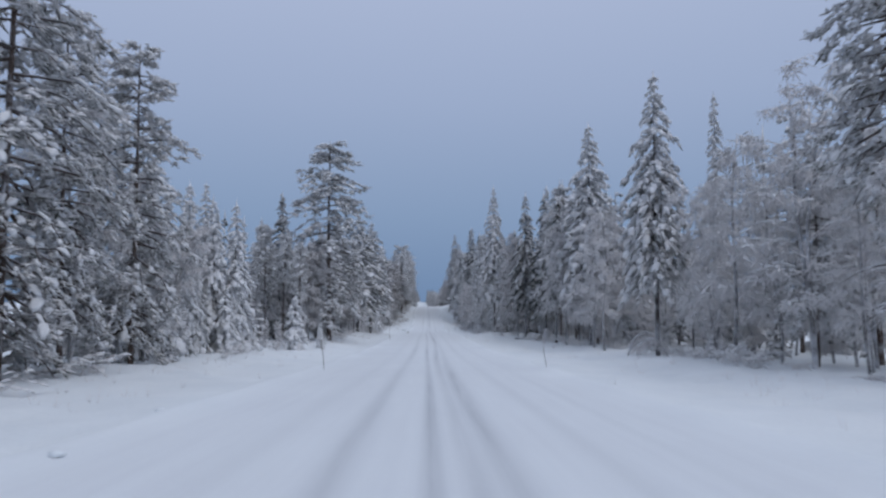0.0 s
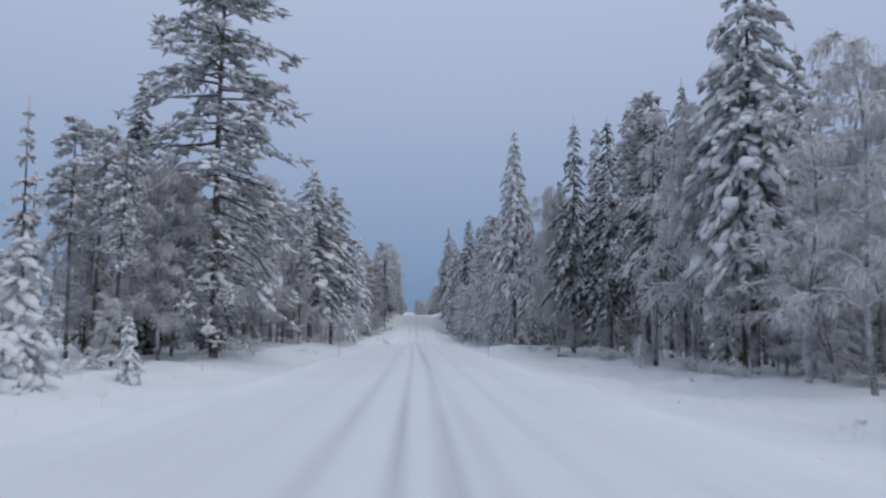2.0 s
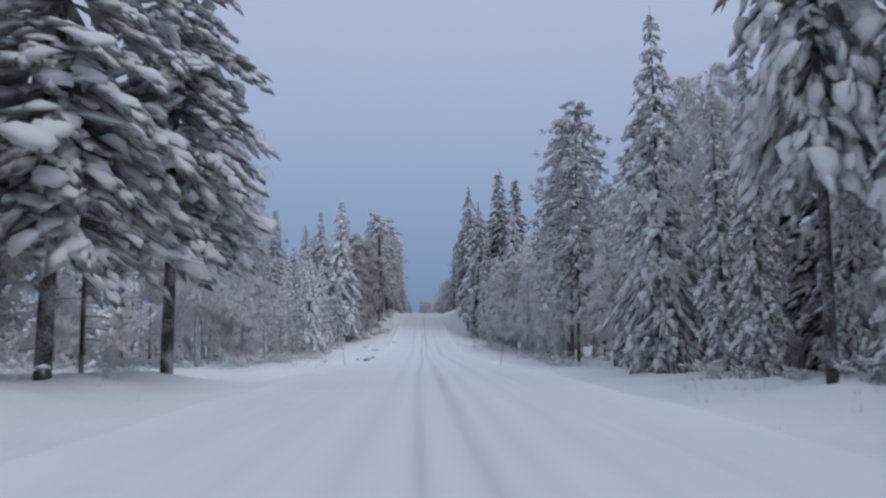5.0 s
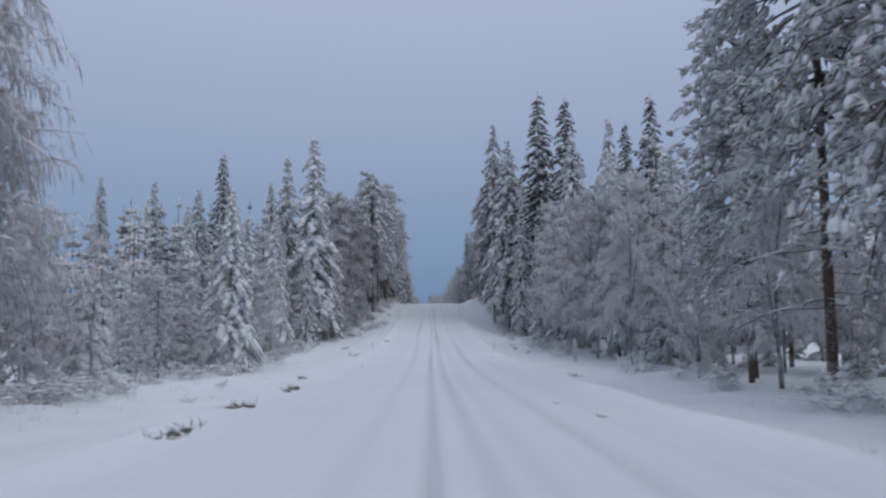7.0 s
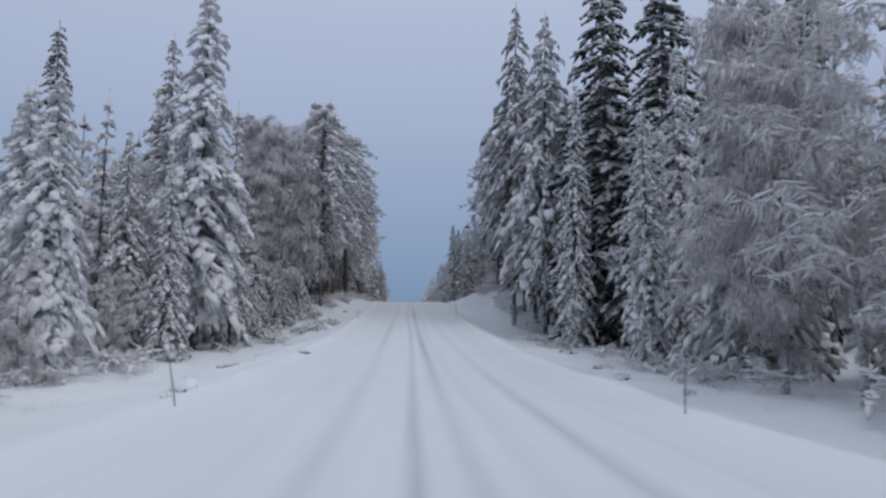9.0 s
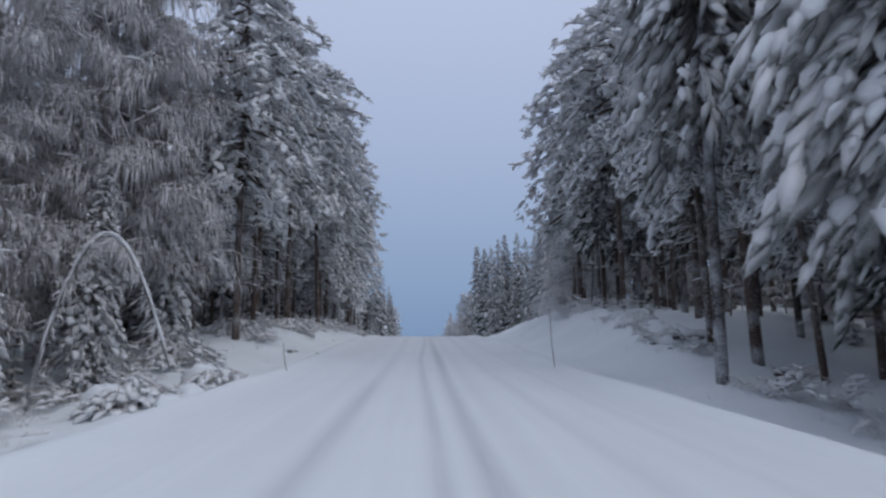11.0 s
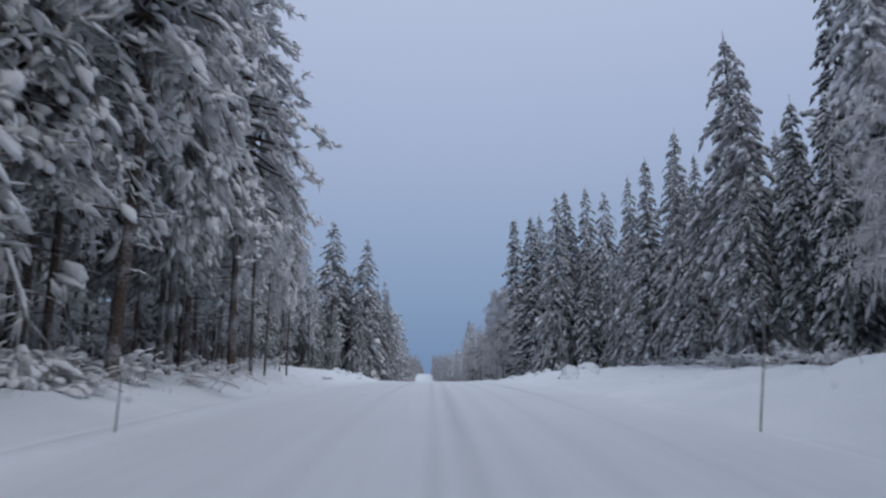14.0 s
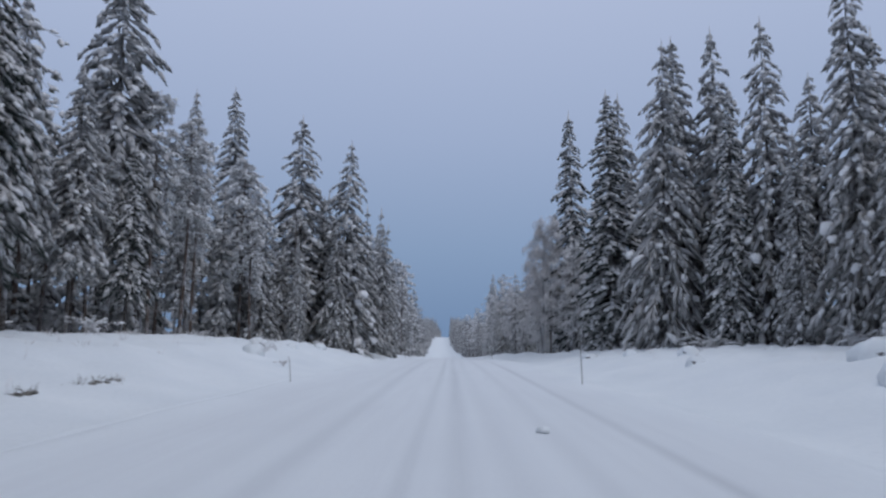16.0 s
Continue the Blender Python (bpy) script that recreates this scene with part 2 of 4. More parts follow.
# wheel tracks: half width, depth, and along the road (y, place across, darkness)
TRACKS = (
    (0.10, 0.030, ((-30, 0.0, 0.9), (40, -0.04, 0.7), (60, -0.1, 0.45), (110, -0.28, 0.6), (150, -0.15, 0.7), (195, -0.05, 0.5), (212, -0.22, 0.6), (225, -0.04, 0.4), (272, -0.1, 0.32), (330, -0.1, 0.3))),
    (0.15, 0.030, ((-30, 0.28, 0.5), (30, 0.42, 0.55), (60, 0.62, 0.75), (110, 0.35, 0.55), (150, 0.37, 0.4), (185, 0.44, 0.8), (212, 0.45, 0.75), (225, 0.33, 0.5), (272, 0.38, 0.36), (330, 0.4, 0.3))),
    (0.18, 0.026, ((-30, 0.72, 0.7), (25, 0.75, 0.6), (50, 0.9, 0.2), (120, 0.9, 0.15), (330, 0.9, 0.15))),
    (0.17, 0.024, ((-30, -0.92, 0.55), (40, -0.95, 0.4), (120, -1.0, 0.12), (180, -1.3, 0.35), (200, -1.3, 0.5), (215, -1.25, 0.2), (255, -1.35, 0.2), (275, -1.4, 0.35), (330, -1.4, 0.3))),
    (0.16, 0.020, ((-30, 1.75, 0.2), (100, 1.8, 0.15), (140, 1.8, 0.35), (165, 1.82, 0.5), (185, 1.8, 0.2), (240, 1.7, 0.2), (330, 1.7, 0.2))),
    (0.11, 0.030, ((-30, 2.7, 0.1), (200, 2.8, 0.1), (252, 2.85, 0.2), (265, 2.85, 0.6), (300, 2.85, 0.5), (330, 2.85, 0.3))),
    (0.24, 0.012, ((-30, -1.95, 0.16), (100, -2.0, 0.05), (150, -2.0, 0.05), (330, -2.0, 0.12))),
)


def track_at(rows, y):
    ys, cs, ds = zip(*rows)
    return np.interp(y, ys, cs) + 0.04 * np.sin(y * 0.11 + cs[0] * 4), np.interp(y, ys, ds) * (0.8 + 0.2 * np.sin(y * 0.17 + cs[0] * 7))


def grid_mesh(name, xs, ys, zf):
    gx, gy = np.meshgrid(xs, ys)
    shift = middle(gy)
    gz = zf(gx + shift, gy)
    verts = np.stack([gx + shift, gy, gz], -1).reshape(-1, 3)
    w = len(xs)
    i = (np.arange(len(ys) - 1)[:, None] * w + np.arange(w - 1)).ravel()
    faces = np.stack([i, i + 1, i + w + 1, i + w], -1)
    me = bpy.data.meshes.new(name)
    me.from_pydata(verts.tolist(), [], faces.tolist())
    me.polygons.foreach_set("use_smooth", [True] * len(me.polygons))
    return me, gx, gy


def build_road():
    def surface(x, y):
        z = ground_z(x, y)
        x = x - middle(y)
        for half, depth, rows in TRACKS:
            c, dark = track_at(rows, y)
            z = z - depth * (0.35 + dark) * np.exp(-(((x - c) / half) ** 2))
        return z + 0.008 * wave(x, y, 2.3, 7)

    me, gx, gy = grid_mesh("road", np.linspace(-5, 5, 141), np.concatenate([np.arange(-30, 330, 0.6), np.arange(330, 780.1, 2.5)]), surface)
    pressed = np.zeros(gx.shape)
    for half, _, rows in TRACKS:
        c, dark = track_at(rows, gy)
        pressed = np.maximum(pressed, dark * np.exp(-(((gx - c) / half) ** 2)))
    att = me.attributes.new("pressed", "FLOAT", "POINT")
    att.data.foreach_set("value", pressed.ravel().astype(np.float32))
    verge = smooth(3.1, 4.7, np.abs(gx) + 0.35 * wave(gx, gy, 0.4, 9))
    att = me.attributes.new("verge", "FLOAT", "POINT")
    att.data.foreach_set("value", verge.ravel().astype(np.float32))
    me.materials.append(ROAD_SNOW)
    return tagged(new("road", me), "snow-covered straight road with grey pressed wheel tracks", "road", kind="structure")


def build_ground():
    half = np.concatenate([np.arange(5, 20, 0.5), np.arange(20, 45, 2.5), [45, 60, 90, 150, 300, 700, 2000]])
    ys = np.concatenate([[-2000, -600, -200, -100], np.arange(-60, 330, 0.8), np.arange(330, 800, 4), [800, 860, 1000, 1300, 3000]])
    xs = np.concatenate([-half[::-1], [-4.8, 4.8], half])
    me, _, _ = grid_mesh("ground", xs, ys, lambda x, y: ground_z(x, y) - np.where((np.abs(x - middle(y)) < 5.2) & (y > -28) & (y < 776), 0.012 + 0.25 * (np.abs(x - middle(y)) < 4.9), 0))
    me.materials.append(SNOW)
    return tagged(new("ground", me), "deep loose snow on verges and forest floor", "ground", kind="structure")


build_road()
build_ground()


# ---- trees ----
UP = Vector((0, 0, 1))


def out_dir(a, pitch=0.0):
    return Vector((math.cos(a) * math.cos(pitch), math.sin(a) * math.cos(pitch), math.sin(pitch)))


class Shape:
    """Collects the verts and faces of one part."""

    def __init__(self):
        self.v, self.f = [], []

    def tube(self, pts, radii, sides=5):
        base = len(self.v)
        for k, p in enumerate(pts):
            d = (pts[min(k + 1, len(pts) - 1)] - pts[max(k - 1, 0)]).normalized()
            u = d.cross(Vector((0.31, 0.87, 0.38))).normalized()
            w = d.cross(u)
            for s in range(sides):
                a = 2 * math.pi * s / sides
                self.v.append(p + (u * math.cos(a) + w * math.sin(a)) * radii[k])
        for k in range(len(pts) - 1):
            for s in range(sides):
                i, j = base + k * sides + s, base + k * sides + (s + 1) % sides
                self.f += [(i, j, j + sides), (i, j + sides, i + sides)]
        top = base + (len(pts) - 1) * sides
        self.f += [(top, top + s, top + s + 1) for s in range(1, sides - 1)]

    def spindle(self, a, b, r, rng, at=0.45):
        """A tapered tuft from a to b."""
        base = len(self.v)
        d = b - a
        u = d.cross(Vector((rng.uniform(-1, 1), rng.uniform(-1, 1), rng.uniform(0.2, 1))))
        u = u.normalized() if u.length > 1e-6 else Vector((1, 0, 0))
        w = d.normalized().cross(u)
        c = a + d * at
        self.v += [a, c + u * r, c + (-0.5 * u + 0.866 * w) * r, c + (-0.5 * u - 0.866 * w) * r, b]
        for i, j in ((1, 2), (2, 3), (3, 1)):
            self.f += [(base, base + j, base + i), (base + 4, base + i, base + j)]

    def lump(self, c, along, length, width, height, rng, sides=6):
        """A soft rounded pad of snow lying along a branch, its ends hanging down a little."""
        base = len(self.v)
        d = along.normalized()
        side = d.cross(UP)
        side = side.normalized() if side.length > 1e-3 else Vector((1, 0, 0))
        up = side.cross(d)
        self.v.append(c - up * height * 0.45)
        turn = rng.uniform(0, 1)
        ring = [(2 * math.pi * (k + turn) / sides + rng.uniform(-0.2, 0.2), rng.uniform(0.75, 1.15)) for k in range(sides)]
        for size, lift in ((1.0, -0.12), (0.66, 0.5)):
            for a, q in ring:
                self.v.append(c + d * (math.cos(a) * length * q * size) + side * (math.sin(a) * width * q * size) + up * ((lift + rng.uniform(-0.12, 0.12)) * height) - UP * (0.45 * height * size * math.cos(a) ** 2))
        self.v.append(c + up * height * rng.uniform(0.7, 0.9) + d * rng.uniform(-0.2, 0.2) * length)
        for k in range(sides):
            i, j = base + 1 + k, base + 1 + (k + 1) % sides
            self.f += [(base, j, i), (i, j, j + sides), (i, j + sides, i + sides), (base + 2 * sides + 1, i + sides, j + sides)]

    def arrays(self):
        return np.array([tuple(p) for p in self.v], np.float32).reshape(-1, 3), np.array(self.f, np.int32).reshape(-1, 3)


def tri_mesh(name, verts, faces, materials, index=None):
    """A smooth-shaded mesh from arrays of verts and triangles."""
    me = bpy.data.meshes.new(name)
    n = len(faces)
    me.vertices.add(len(verts))
    me.vertices.foreach_set("co", np.ascontiguousarray(verts, np.float32).ravel())
    me.loops.add(3 * n)
    me.loops.foreach_set("vertex_index", np.ascontiguousarray(faces, np.int32).ravel())
    me.polygons.add(n)
    me.polygons.foreach_set("loop_start", np.arange(0, 3 * n, 3, dtype=np.int32))
    me.polygons.foreach_set("loop_total", np.full(n, 3, np.int32))
    for m in materials:
        me.materials.append(m)
    if index is not None:
        me.polygons.foreach_set("material_index", index.astype(np.int32))
    me.polygons.foreach_set("use_smooth", np.ones(n, bool))
    me.update(calc_edges=True)
    me.validate()
    return me


def along_branch(root, mid, tip, q):
    return root.lerp(mid, q * 2) if q < 0.5 else mid.lerp(tip, q * 2 - 1)


def spruce_shape(seed, h=18.0, spread=0.14, snow=1.0, start=0.05, whorls=32, arms=8, tufts=8, pads=4, ragged=0.16, bare=0.0, fine=0.55, load=1.0, sag=1.1, sides=6):
    """A spruce that tapers to a spire: drooping boughs, needles hanging under them, rounded pillows of snow along them."""
    rng = random.Random(seed)
    trunk, crown, cover = Shape(), Shape(), Shape()
    sway = (rng.uniform(-0.2, 0.2), rng.uniform(-0.2, 0.2))
    lean = [Vector((sway[0] * (k / 6) ** 2, sway[1] * (k / 6) ** 2, h * k / 6)) for k in range(7)]
    lean[0].z = -0.8
    trunk.tube(lean, [h * 0.0078 * (1 - k / 6.3) + 0.012 for k in range(7)], 6)
    crown.spindle(Vector((sway[0], sway[1], h * 0.9)), Vector((sway[0], sway[1], h * 1.01)), 0.13, rng, 0.3)
    wide = [1 + ragged * math.sin(rng.uniform(0, 6.28) + k * 1.3) for k in range(whorls)]
    for w in range(whorls):
        u = 1 - max(0.004, 1 - (w + rng.uniform(-0.3, 0.3)) / whorls) ** 1.1
        z = h * (start + (0.985 - start) * u)
        reach = h * spread * ((1 - u) ** 0.78) * (0.6 + 0.4 * min(1, u / 0.12)) * wide[w] * 1.15 + 0.13
        count = max(5, round(arms * (0.62 + 0.38 * (1 - u))))
        turn = rng.uniform(0, 6.28)
        for k in range(count):
            if rng.random() < 0.05 + bare * max(0.0, 0.35 - u) * 2:
                continue
            a = turn + 6.283 * k / count + rng.uniform(-0.35, 0.35)
            r = reach * rng.uniform(0.7, 1.15)
            droop = (-0.42 - 0.48 * (1 - u) * rng.uniform(0.6, 1.3)) * sag
            root = Vector((sway[0] * u * u, sway[1] * u * u, z + rng.uniform(-0.2, 0.2)))
            mid = root + out_dir(a, droop * 0.75) * r * 0.55
            tip = mid + out_dir(a + rng.uniform(-0.2, 0.2), droop * 1.2) * r * 0.52
            thick = 0.07 + 0.085 * min(r, 2.3)
            crown.spindle(root, mid.lerp(tip, 0.35), thick * fine * 1.2, rng, 0.6)
            crown.spindle(root.lerp(mid, 0.55), tip, thick * fine * 1.4, rng, 0.45)
            side = out_dir(a + 1.571)
            for s in range(tufts):
                q = rng.uniform(0.12, 1.0)
                c = along_branch(root, mid, tip, q)
                hang = out_dir(a, -0.5) * 0.22 * r + side * rng.uniform(-0.45, 0.45) * r * (1.15 - q) - UP * rng.uniform(0.15, 0.55) * (0.3 + 0.45 * r)
                crown.spindle(c, c + hang * rng.uniform(0.6, 1.1), thick * fine * rng.uniform(0.6, 1.3), rng, rng.uniform(0.3, 0.6))
            for s in range(pads):
                if rng.random() > snow:
                    continue
                q = 0.22 + 0.76 * (s + rng.uniform(0.25, 0.9)) / pads
                c = along_branch(root, mid, tip, min(q, 1.0)) + UP * thick * 0.3 + side * rng.uniform(-0.2, 0.2) * r * (1.1 - 0.5 * q)
                big = load * rng.uniform(0.45, 1.3) * (0.8 + 0.35 * q)
                heading = ((tip - mid) if q > 0.5 else (mid - root)) + side * rng.uniform(-0.3, 0.3) * r
                cover.lump(c, heading, (0.092 * r + 0.065) * big, (0.068 * r + 0.058) * big, (0.036 * r + 0.04) * big, rng, sides)
    return trunk, crown, cover


def pine_shape(seed, h=18.0, clear=0.4, spread=0.15, snow=0.9, limbs=84, tufts=42, pads=12, stubs=22, fine=0.62, load=1.0, hang=0.0, sheets=2, sides=6):
    """A Scots pine: bare reddish trunk, dead stubs, and weighed-down limbs that end in clumps of needles under caps of snow."""
    rng = random.Random(seed)
    trunk, crown, cover = Shape(), Shape(), Shape()
    bend = (rng.uniform(-0.3, 0.3), rng.uniform(-0.3, 0.3))
    at = lambda u: Vector((bend[0] * math.sin(u * 3), bend[1] * math.sin(u * 2.5), h * u))
    pts = [at(k / 9) for k in range(10)]
    pts[0].z = -0.8
    trunk.tube(pts, [h * 0.0078 * (1 - 0.85 * k / 9) + 0.015 for k in range(10)], 8)
    for s in range(stubs):
        u = rng.uniform(0.10, clear + 0.15)
        a = rng.uniform(0, 6.28)
        r = rng.uniform(0.5, 2.6)
        p = at(u)
        m, e = p + out_dir(a, -0.05) * r * 0.6, p + out_dir(a + 0.2, -0.25) * r
        trunk.tube([p, m, e], [0.035, 0.022, 0.008], 3)
        if rng.random() < snow:
            cover.lump(p.lerp(m, 0.8) + UP * 0.03, e - p, r * 0.38, 0.035, 0.045, rng, 4)
    clumps = max(2, min(7, round(tufts / 6)))
    for k in range(limbs):
        u = k / limbs
        z = clear + (0.985 - clear) * (u + rng.uniform(-0.03, 0.03))
        reach = h * spread * (math.sin(math.pi * min(1, 0.32 + 0.66 * u)) ** 0.7) * rng.uniform(0.55, 1.2) + 0.3
        a = k * 2.4 + rng.uniform(-0.6, 0.6)
        rise = max(-0.75 - hang * (1 - 0.5 * u) + 0.95 * u, -0.72) + rng.uniform(-0.2, 0.2)
        root = at(min(z, 0.99))
        mid = root + out_dir(a, rise + 0.15) * reach * 0.55
        tip = mid + out_dir(a + rng.uniform(-0.3, 0.3), max(rise - 0.45, -1.05)) * reach * 0.5
        trunk.tube([root, mid, tip], [0.03 + 0.015 * reach, 0.02 + 0.006 * reach, 0.008], 3)
        across = out_dir(a + 1.571)
        for g in range(sheets):
            if rng.random() < snow:
                q = 0.3 + 0.7 * (g + rng.uniform(0.2, 0.9)) / sheets
                w = load * rng.uniform(0.6, 1.25) * min(1.0, 0.35 + 0.25 * reach)
                e = along_branch(root, mid, tip, min(q, 1.0)) + across * rng.uniform(-0.28, 0.28) * min(reach * 0.4, 1.0) + UP * 0.1
                heading = ((tip - mid) if q > 0.5 else (mid - root)).normalized() + across * rng.uniform(-0.5, 0.5)
                heading.z *= 0.75
                cover.lump(e, heading, rng.uniform(0.2, 0.42) * w, rng.uniform(0.12, 0.22) * w, rng.uniform(0.08, 0.13) * w, rng, sides + 1)
        for g in range(clumps):
            q = 0.3 + 0.72 * (g + rng.uniform(0.1, 0.9)) / clumps
            off = Vector((rng.uniform(-1, 1), rng.uniform(-1, 1), rng.uniform(-0.7, 0.2))) * min(reach * 0.2, 0.5)
            c = along_branch(root, mid, tip, min(q, 1.0)) + off
            size = rng.uniform(0.75, 1.25)
            for s in range(max(2, round(tufts / clumps))):
                d = out_dir(a + rng.uniform(-1.7, 1.7), rng.uniform(-1.0, 0.35)) * rng.uniform(0.3, 0.62) * size
                e = c + Vector((rng.uniform(-1, 1), rng.uniform(-1, 1), rng.uniform(-0.6, 0.2))) * 0.16 * size
                crown.spindle(e - d * 0.35, e + d * 0.8, rng.uniform(0.05, 0.125) * fine * size, rng, 0.5)
            for s in range(max(1, round(pads / clumps))):
                if rng.random() < snow:
                    e = c + Vector((rng.uniform(-1, 1), rng.uniform(-1, 1), 0)) * 0.2 * size + UP * rng.uniform(0.06, 0.16)
                    w = rng.uniform(0.45, 1.15) * size * load
                    cover.lump(e, (tip - mid) + Vector((rng.uniform(-1, 1), rng.uniform(-1, 1), -0.2)) * 0.5, rng.uniform(0.13, 0.26) * w, rng.uniform(0.09, 0.17) * w, 0.085 * w, rng, sides)
    return trunk, crown, cover


def birch_shape(seed, h=13.0, limbs=22, forks=8, twigs=6, clear=0.16, droop=0.5, stems=1, snow=0.75, width=0.2):
    """A bare birch whose fine drooping twigs are thick with rime."""
    rng = random.Random(seed)
    trunk, crown, cover = Shape(), Shape(), Shape()
    for stem in range(stems):
        spread = 0.4 + 0.9 * (stems > 1)
        bx, by = rng.uniform(-1, 1) * spread, rng.uniform(-1, 1) * spread
        hh = h * rng.uniform(0.85, 1.0)
        at = lambda u: Vector((bx * u * u * 1.6 + 0.15 * math.sin(u * 7), by * u * u * 1.6 + 0.15 * math.cos(u * 6), hh * u))
        pts = [at(k / 7) for k in range(8)]
        pts[0].z = -0.6
        trunk.tube(pts, [h * 0.007 * (1 - 0.9 * k / 7) + 0.012 for k in range(8)], 6)
        for k in range(limbs):
            u = clear + (0.98 - clear) * (k + rng.random()) / limbs
            a = k * 2.4 + rng.uniform(-0.6, 0.6)
            r = h * width * (1 - 0.8 * max(0, u - 0.35)) * rng.uniform(0.6, 1.15) * (0.6 + 0.4 * min(1, u / 0.35))
            root = at(u)
            mid = root + out_dir(a, 0.75 * rng.uniform(0.5, 1.1)) * r * 0.55
            tip = mid + out_dir(a, 0.1 - droop * rng.uniform(0.4, 1.3)) * r * 0.6
            crown.tube([root, mid, tip], [0.042, 0.03, 0.014], 3)
            if rng.random() < snow:
                cover.lump(mid + UP * 0.03, tip - root, r * 0.32, 0.085, 0.07, rng, 5)
                cover.lump(mid.lerp(tip, 0.6) + UP * 0.02, tip - mid, r * 0.24, 0.075, 0.06, rng, 5)
            for f in range(forks):
                q = rng.uniform(0.2, 1.0)
                c = along_branch(root, mid, tip, q)
                d = out_dir(a + rng.uniform(-1.4, 1.4), rng.uniform(-0.6, 0.6)) * r * rng.uniform(0.2, 0.45)
                crown.spindle(c, c + d, 0.024, rng, 0.3)
                if rng.random() < snow * 0.7:
                    cover.lump(c + d * rng.uniform(0.3, 0.7) + UP * 0.03, d, d.length * rng.uniform(0.25, 0.55), rng.uniform(0.04, 0.13), rng.uniform(0.03, 0.09), rng, 5)
                for g in range(twigs):
                    e = c + d * rng.uniform(0.1, 1.0)
                    if droop < 0.55:
                        t = out_dir(rng.uniform(0, 6.28), rng.uniform(-1.2, 0.4)) * rng.uniform(0.25, 0.65) - UP * droop * rng.uniform(0.1, 0.8)
                        crown.spindle(e, e + t, rng.uniform(0.016, 0.034), rng, 0.4)
                    else:
                        t = out_dir(a + rng.uniform(-1.2, 1.2), rng.uniform(-0.9, 0.2)) * rng.uniform(0.2, 0.5)
                        crown.spindle(e, e + t, rng.uniform(0.014, 0.024), rng, 0.5)
                        crown.spindle(e + t * 0.8, e + t * 1.3 - UP * rng.uniform(0.4, 1.3) * droop, rng.uniform(0.013, 0.026), rng, 0.3)
    return trunk, crown, cover


def shrub_shape(seed, h=1.6, stems=12, twigs=14):
    rng = random.Random(seed)
    wood, fine, cover = Shape(), Shape(), Shape()
    for s in range(stems):
        a = rng.uniform(0, 6.28)
        hh = h * rng.uniform(0.45, 1.0)
        root = Vector((rng.uniform(-0.5, 0.5), rng.uniform(-0.5, 0.5), -0.15))
        mid = root + out_dir(a, 1.05) * hh * 0.7
        tip = mid + out_dir(a, rng.uniform(-0.5, 0.7)) * hh * 0.5
        wood.tube([root, mid, tip], [0.016, 0.011, 0.005], 3)
        for t in range(twigs):
            c = along_branch(root, mid, tip, rng.uniform(0.25, 1))
            fine.spindle(c, c + out_dir(rng.uniform(0, 6.28), rng.uniform(-0.7, 0.8)) * rng.uniform(0.12, 0.42), rng.uniform(0.012, 0.03), rng)
        for t in range(4):
            c = along_branch(root, mid, tip, rng.uniform(0.4, 1))
            cover.lump(c + UP * 0.03, tip - mid, rng.uniform(0.08, 0.24), rng.uniform(0.05, 0.13), rng.uniform(0.04, 0.11), rng)
    return wood, fine, cover


def model(name, label, category, group, shapes, materials, h, parts=("trunk", "crown", "snow_load")):
    """A tree or bush, as an Empty at its foot with its parts."""
    top = tagged(new(name), label, category, group)
    for part_name, shape, material in zip(parts, shapes, materials):
        if not shape.v:
            continue
        ob = new(part_name, tri_mesh(part_name, *shape.arrays(), [material]))
        ob.parent = top
        if part_name == "snow_load":
            tagged(ob, "clumps of white snow on the branches", kind="stuff")
        elif part_name == "crown":
            tagged(ob, kind="stuff")
    top["height"] = h
    return top


SPRUCE_M = (SPRUCE_BARK, NEEDLES, TREE_SNOW)
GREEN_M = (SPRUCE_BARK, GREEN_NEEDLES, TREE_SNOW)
LADEN_M = (SPRUCE_BARK, RIMED_NEEDLES, TREE_SNOW)
DARK_M = (SPRUCE_BARK, DARK_NEEDLES, TREE_SNOW)
PINE_M = (PINE_BARK, PINE_NEEDLES, TREE_SNOW)
BIRCH_M = (BIRCH_BARK, TWIGS, TREE_SNOW)


def spruce(label, shapes, mats=SPRUCE_M, h=18.0):
    return model("spruce", label, "spruce tree", "roadside trees", shapes, mats, h)


def pine(label, shapes, mats=PINE_M, h=18.0):
    return model("pine", label, "pine tree", "roadside trees", shapes, mats, h)


def birch(label, shapes, h=13.0, mats=BIRCH_M):
    return model("birch", label, "birch tree", "roadside trees", shapes, mats, h)


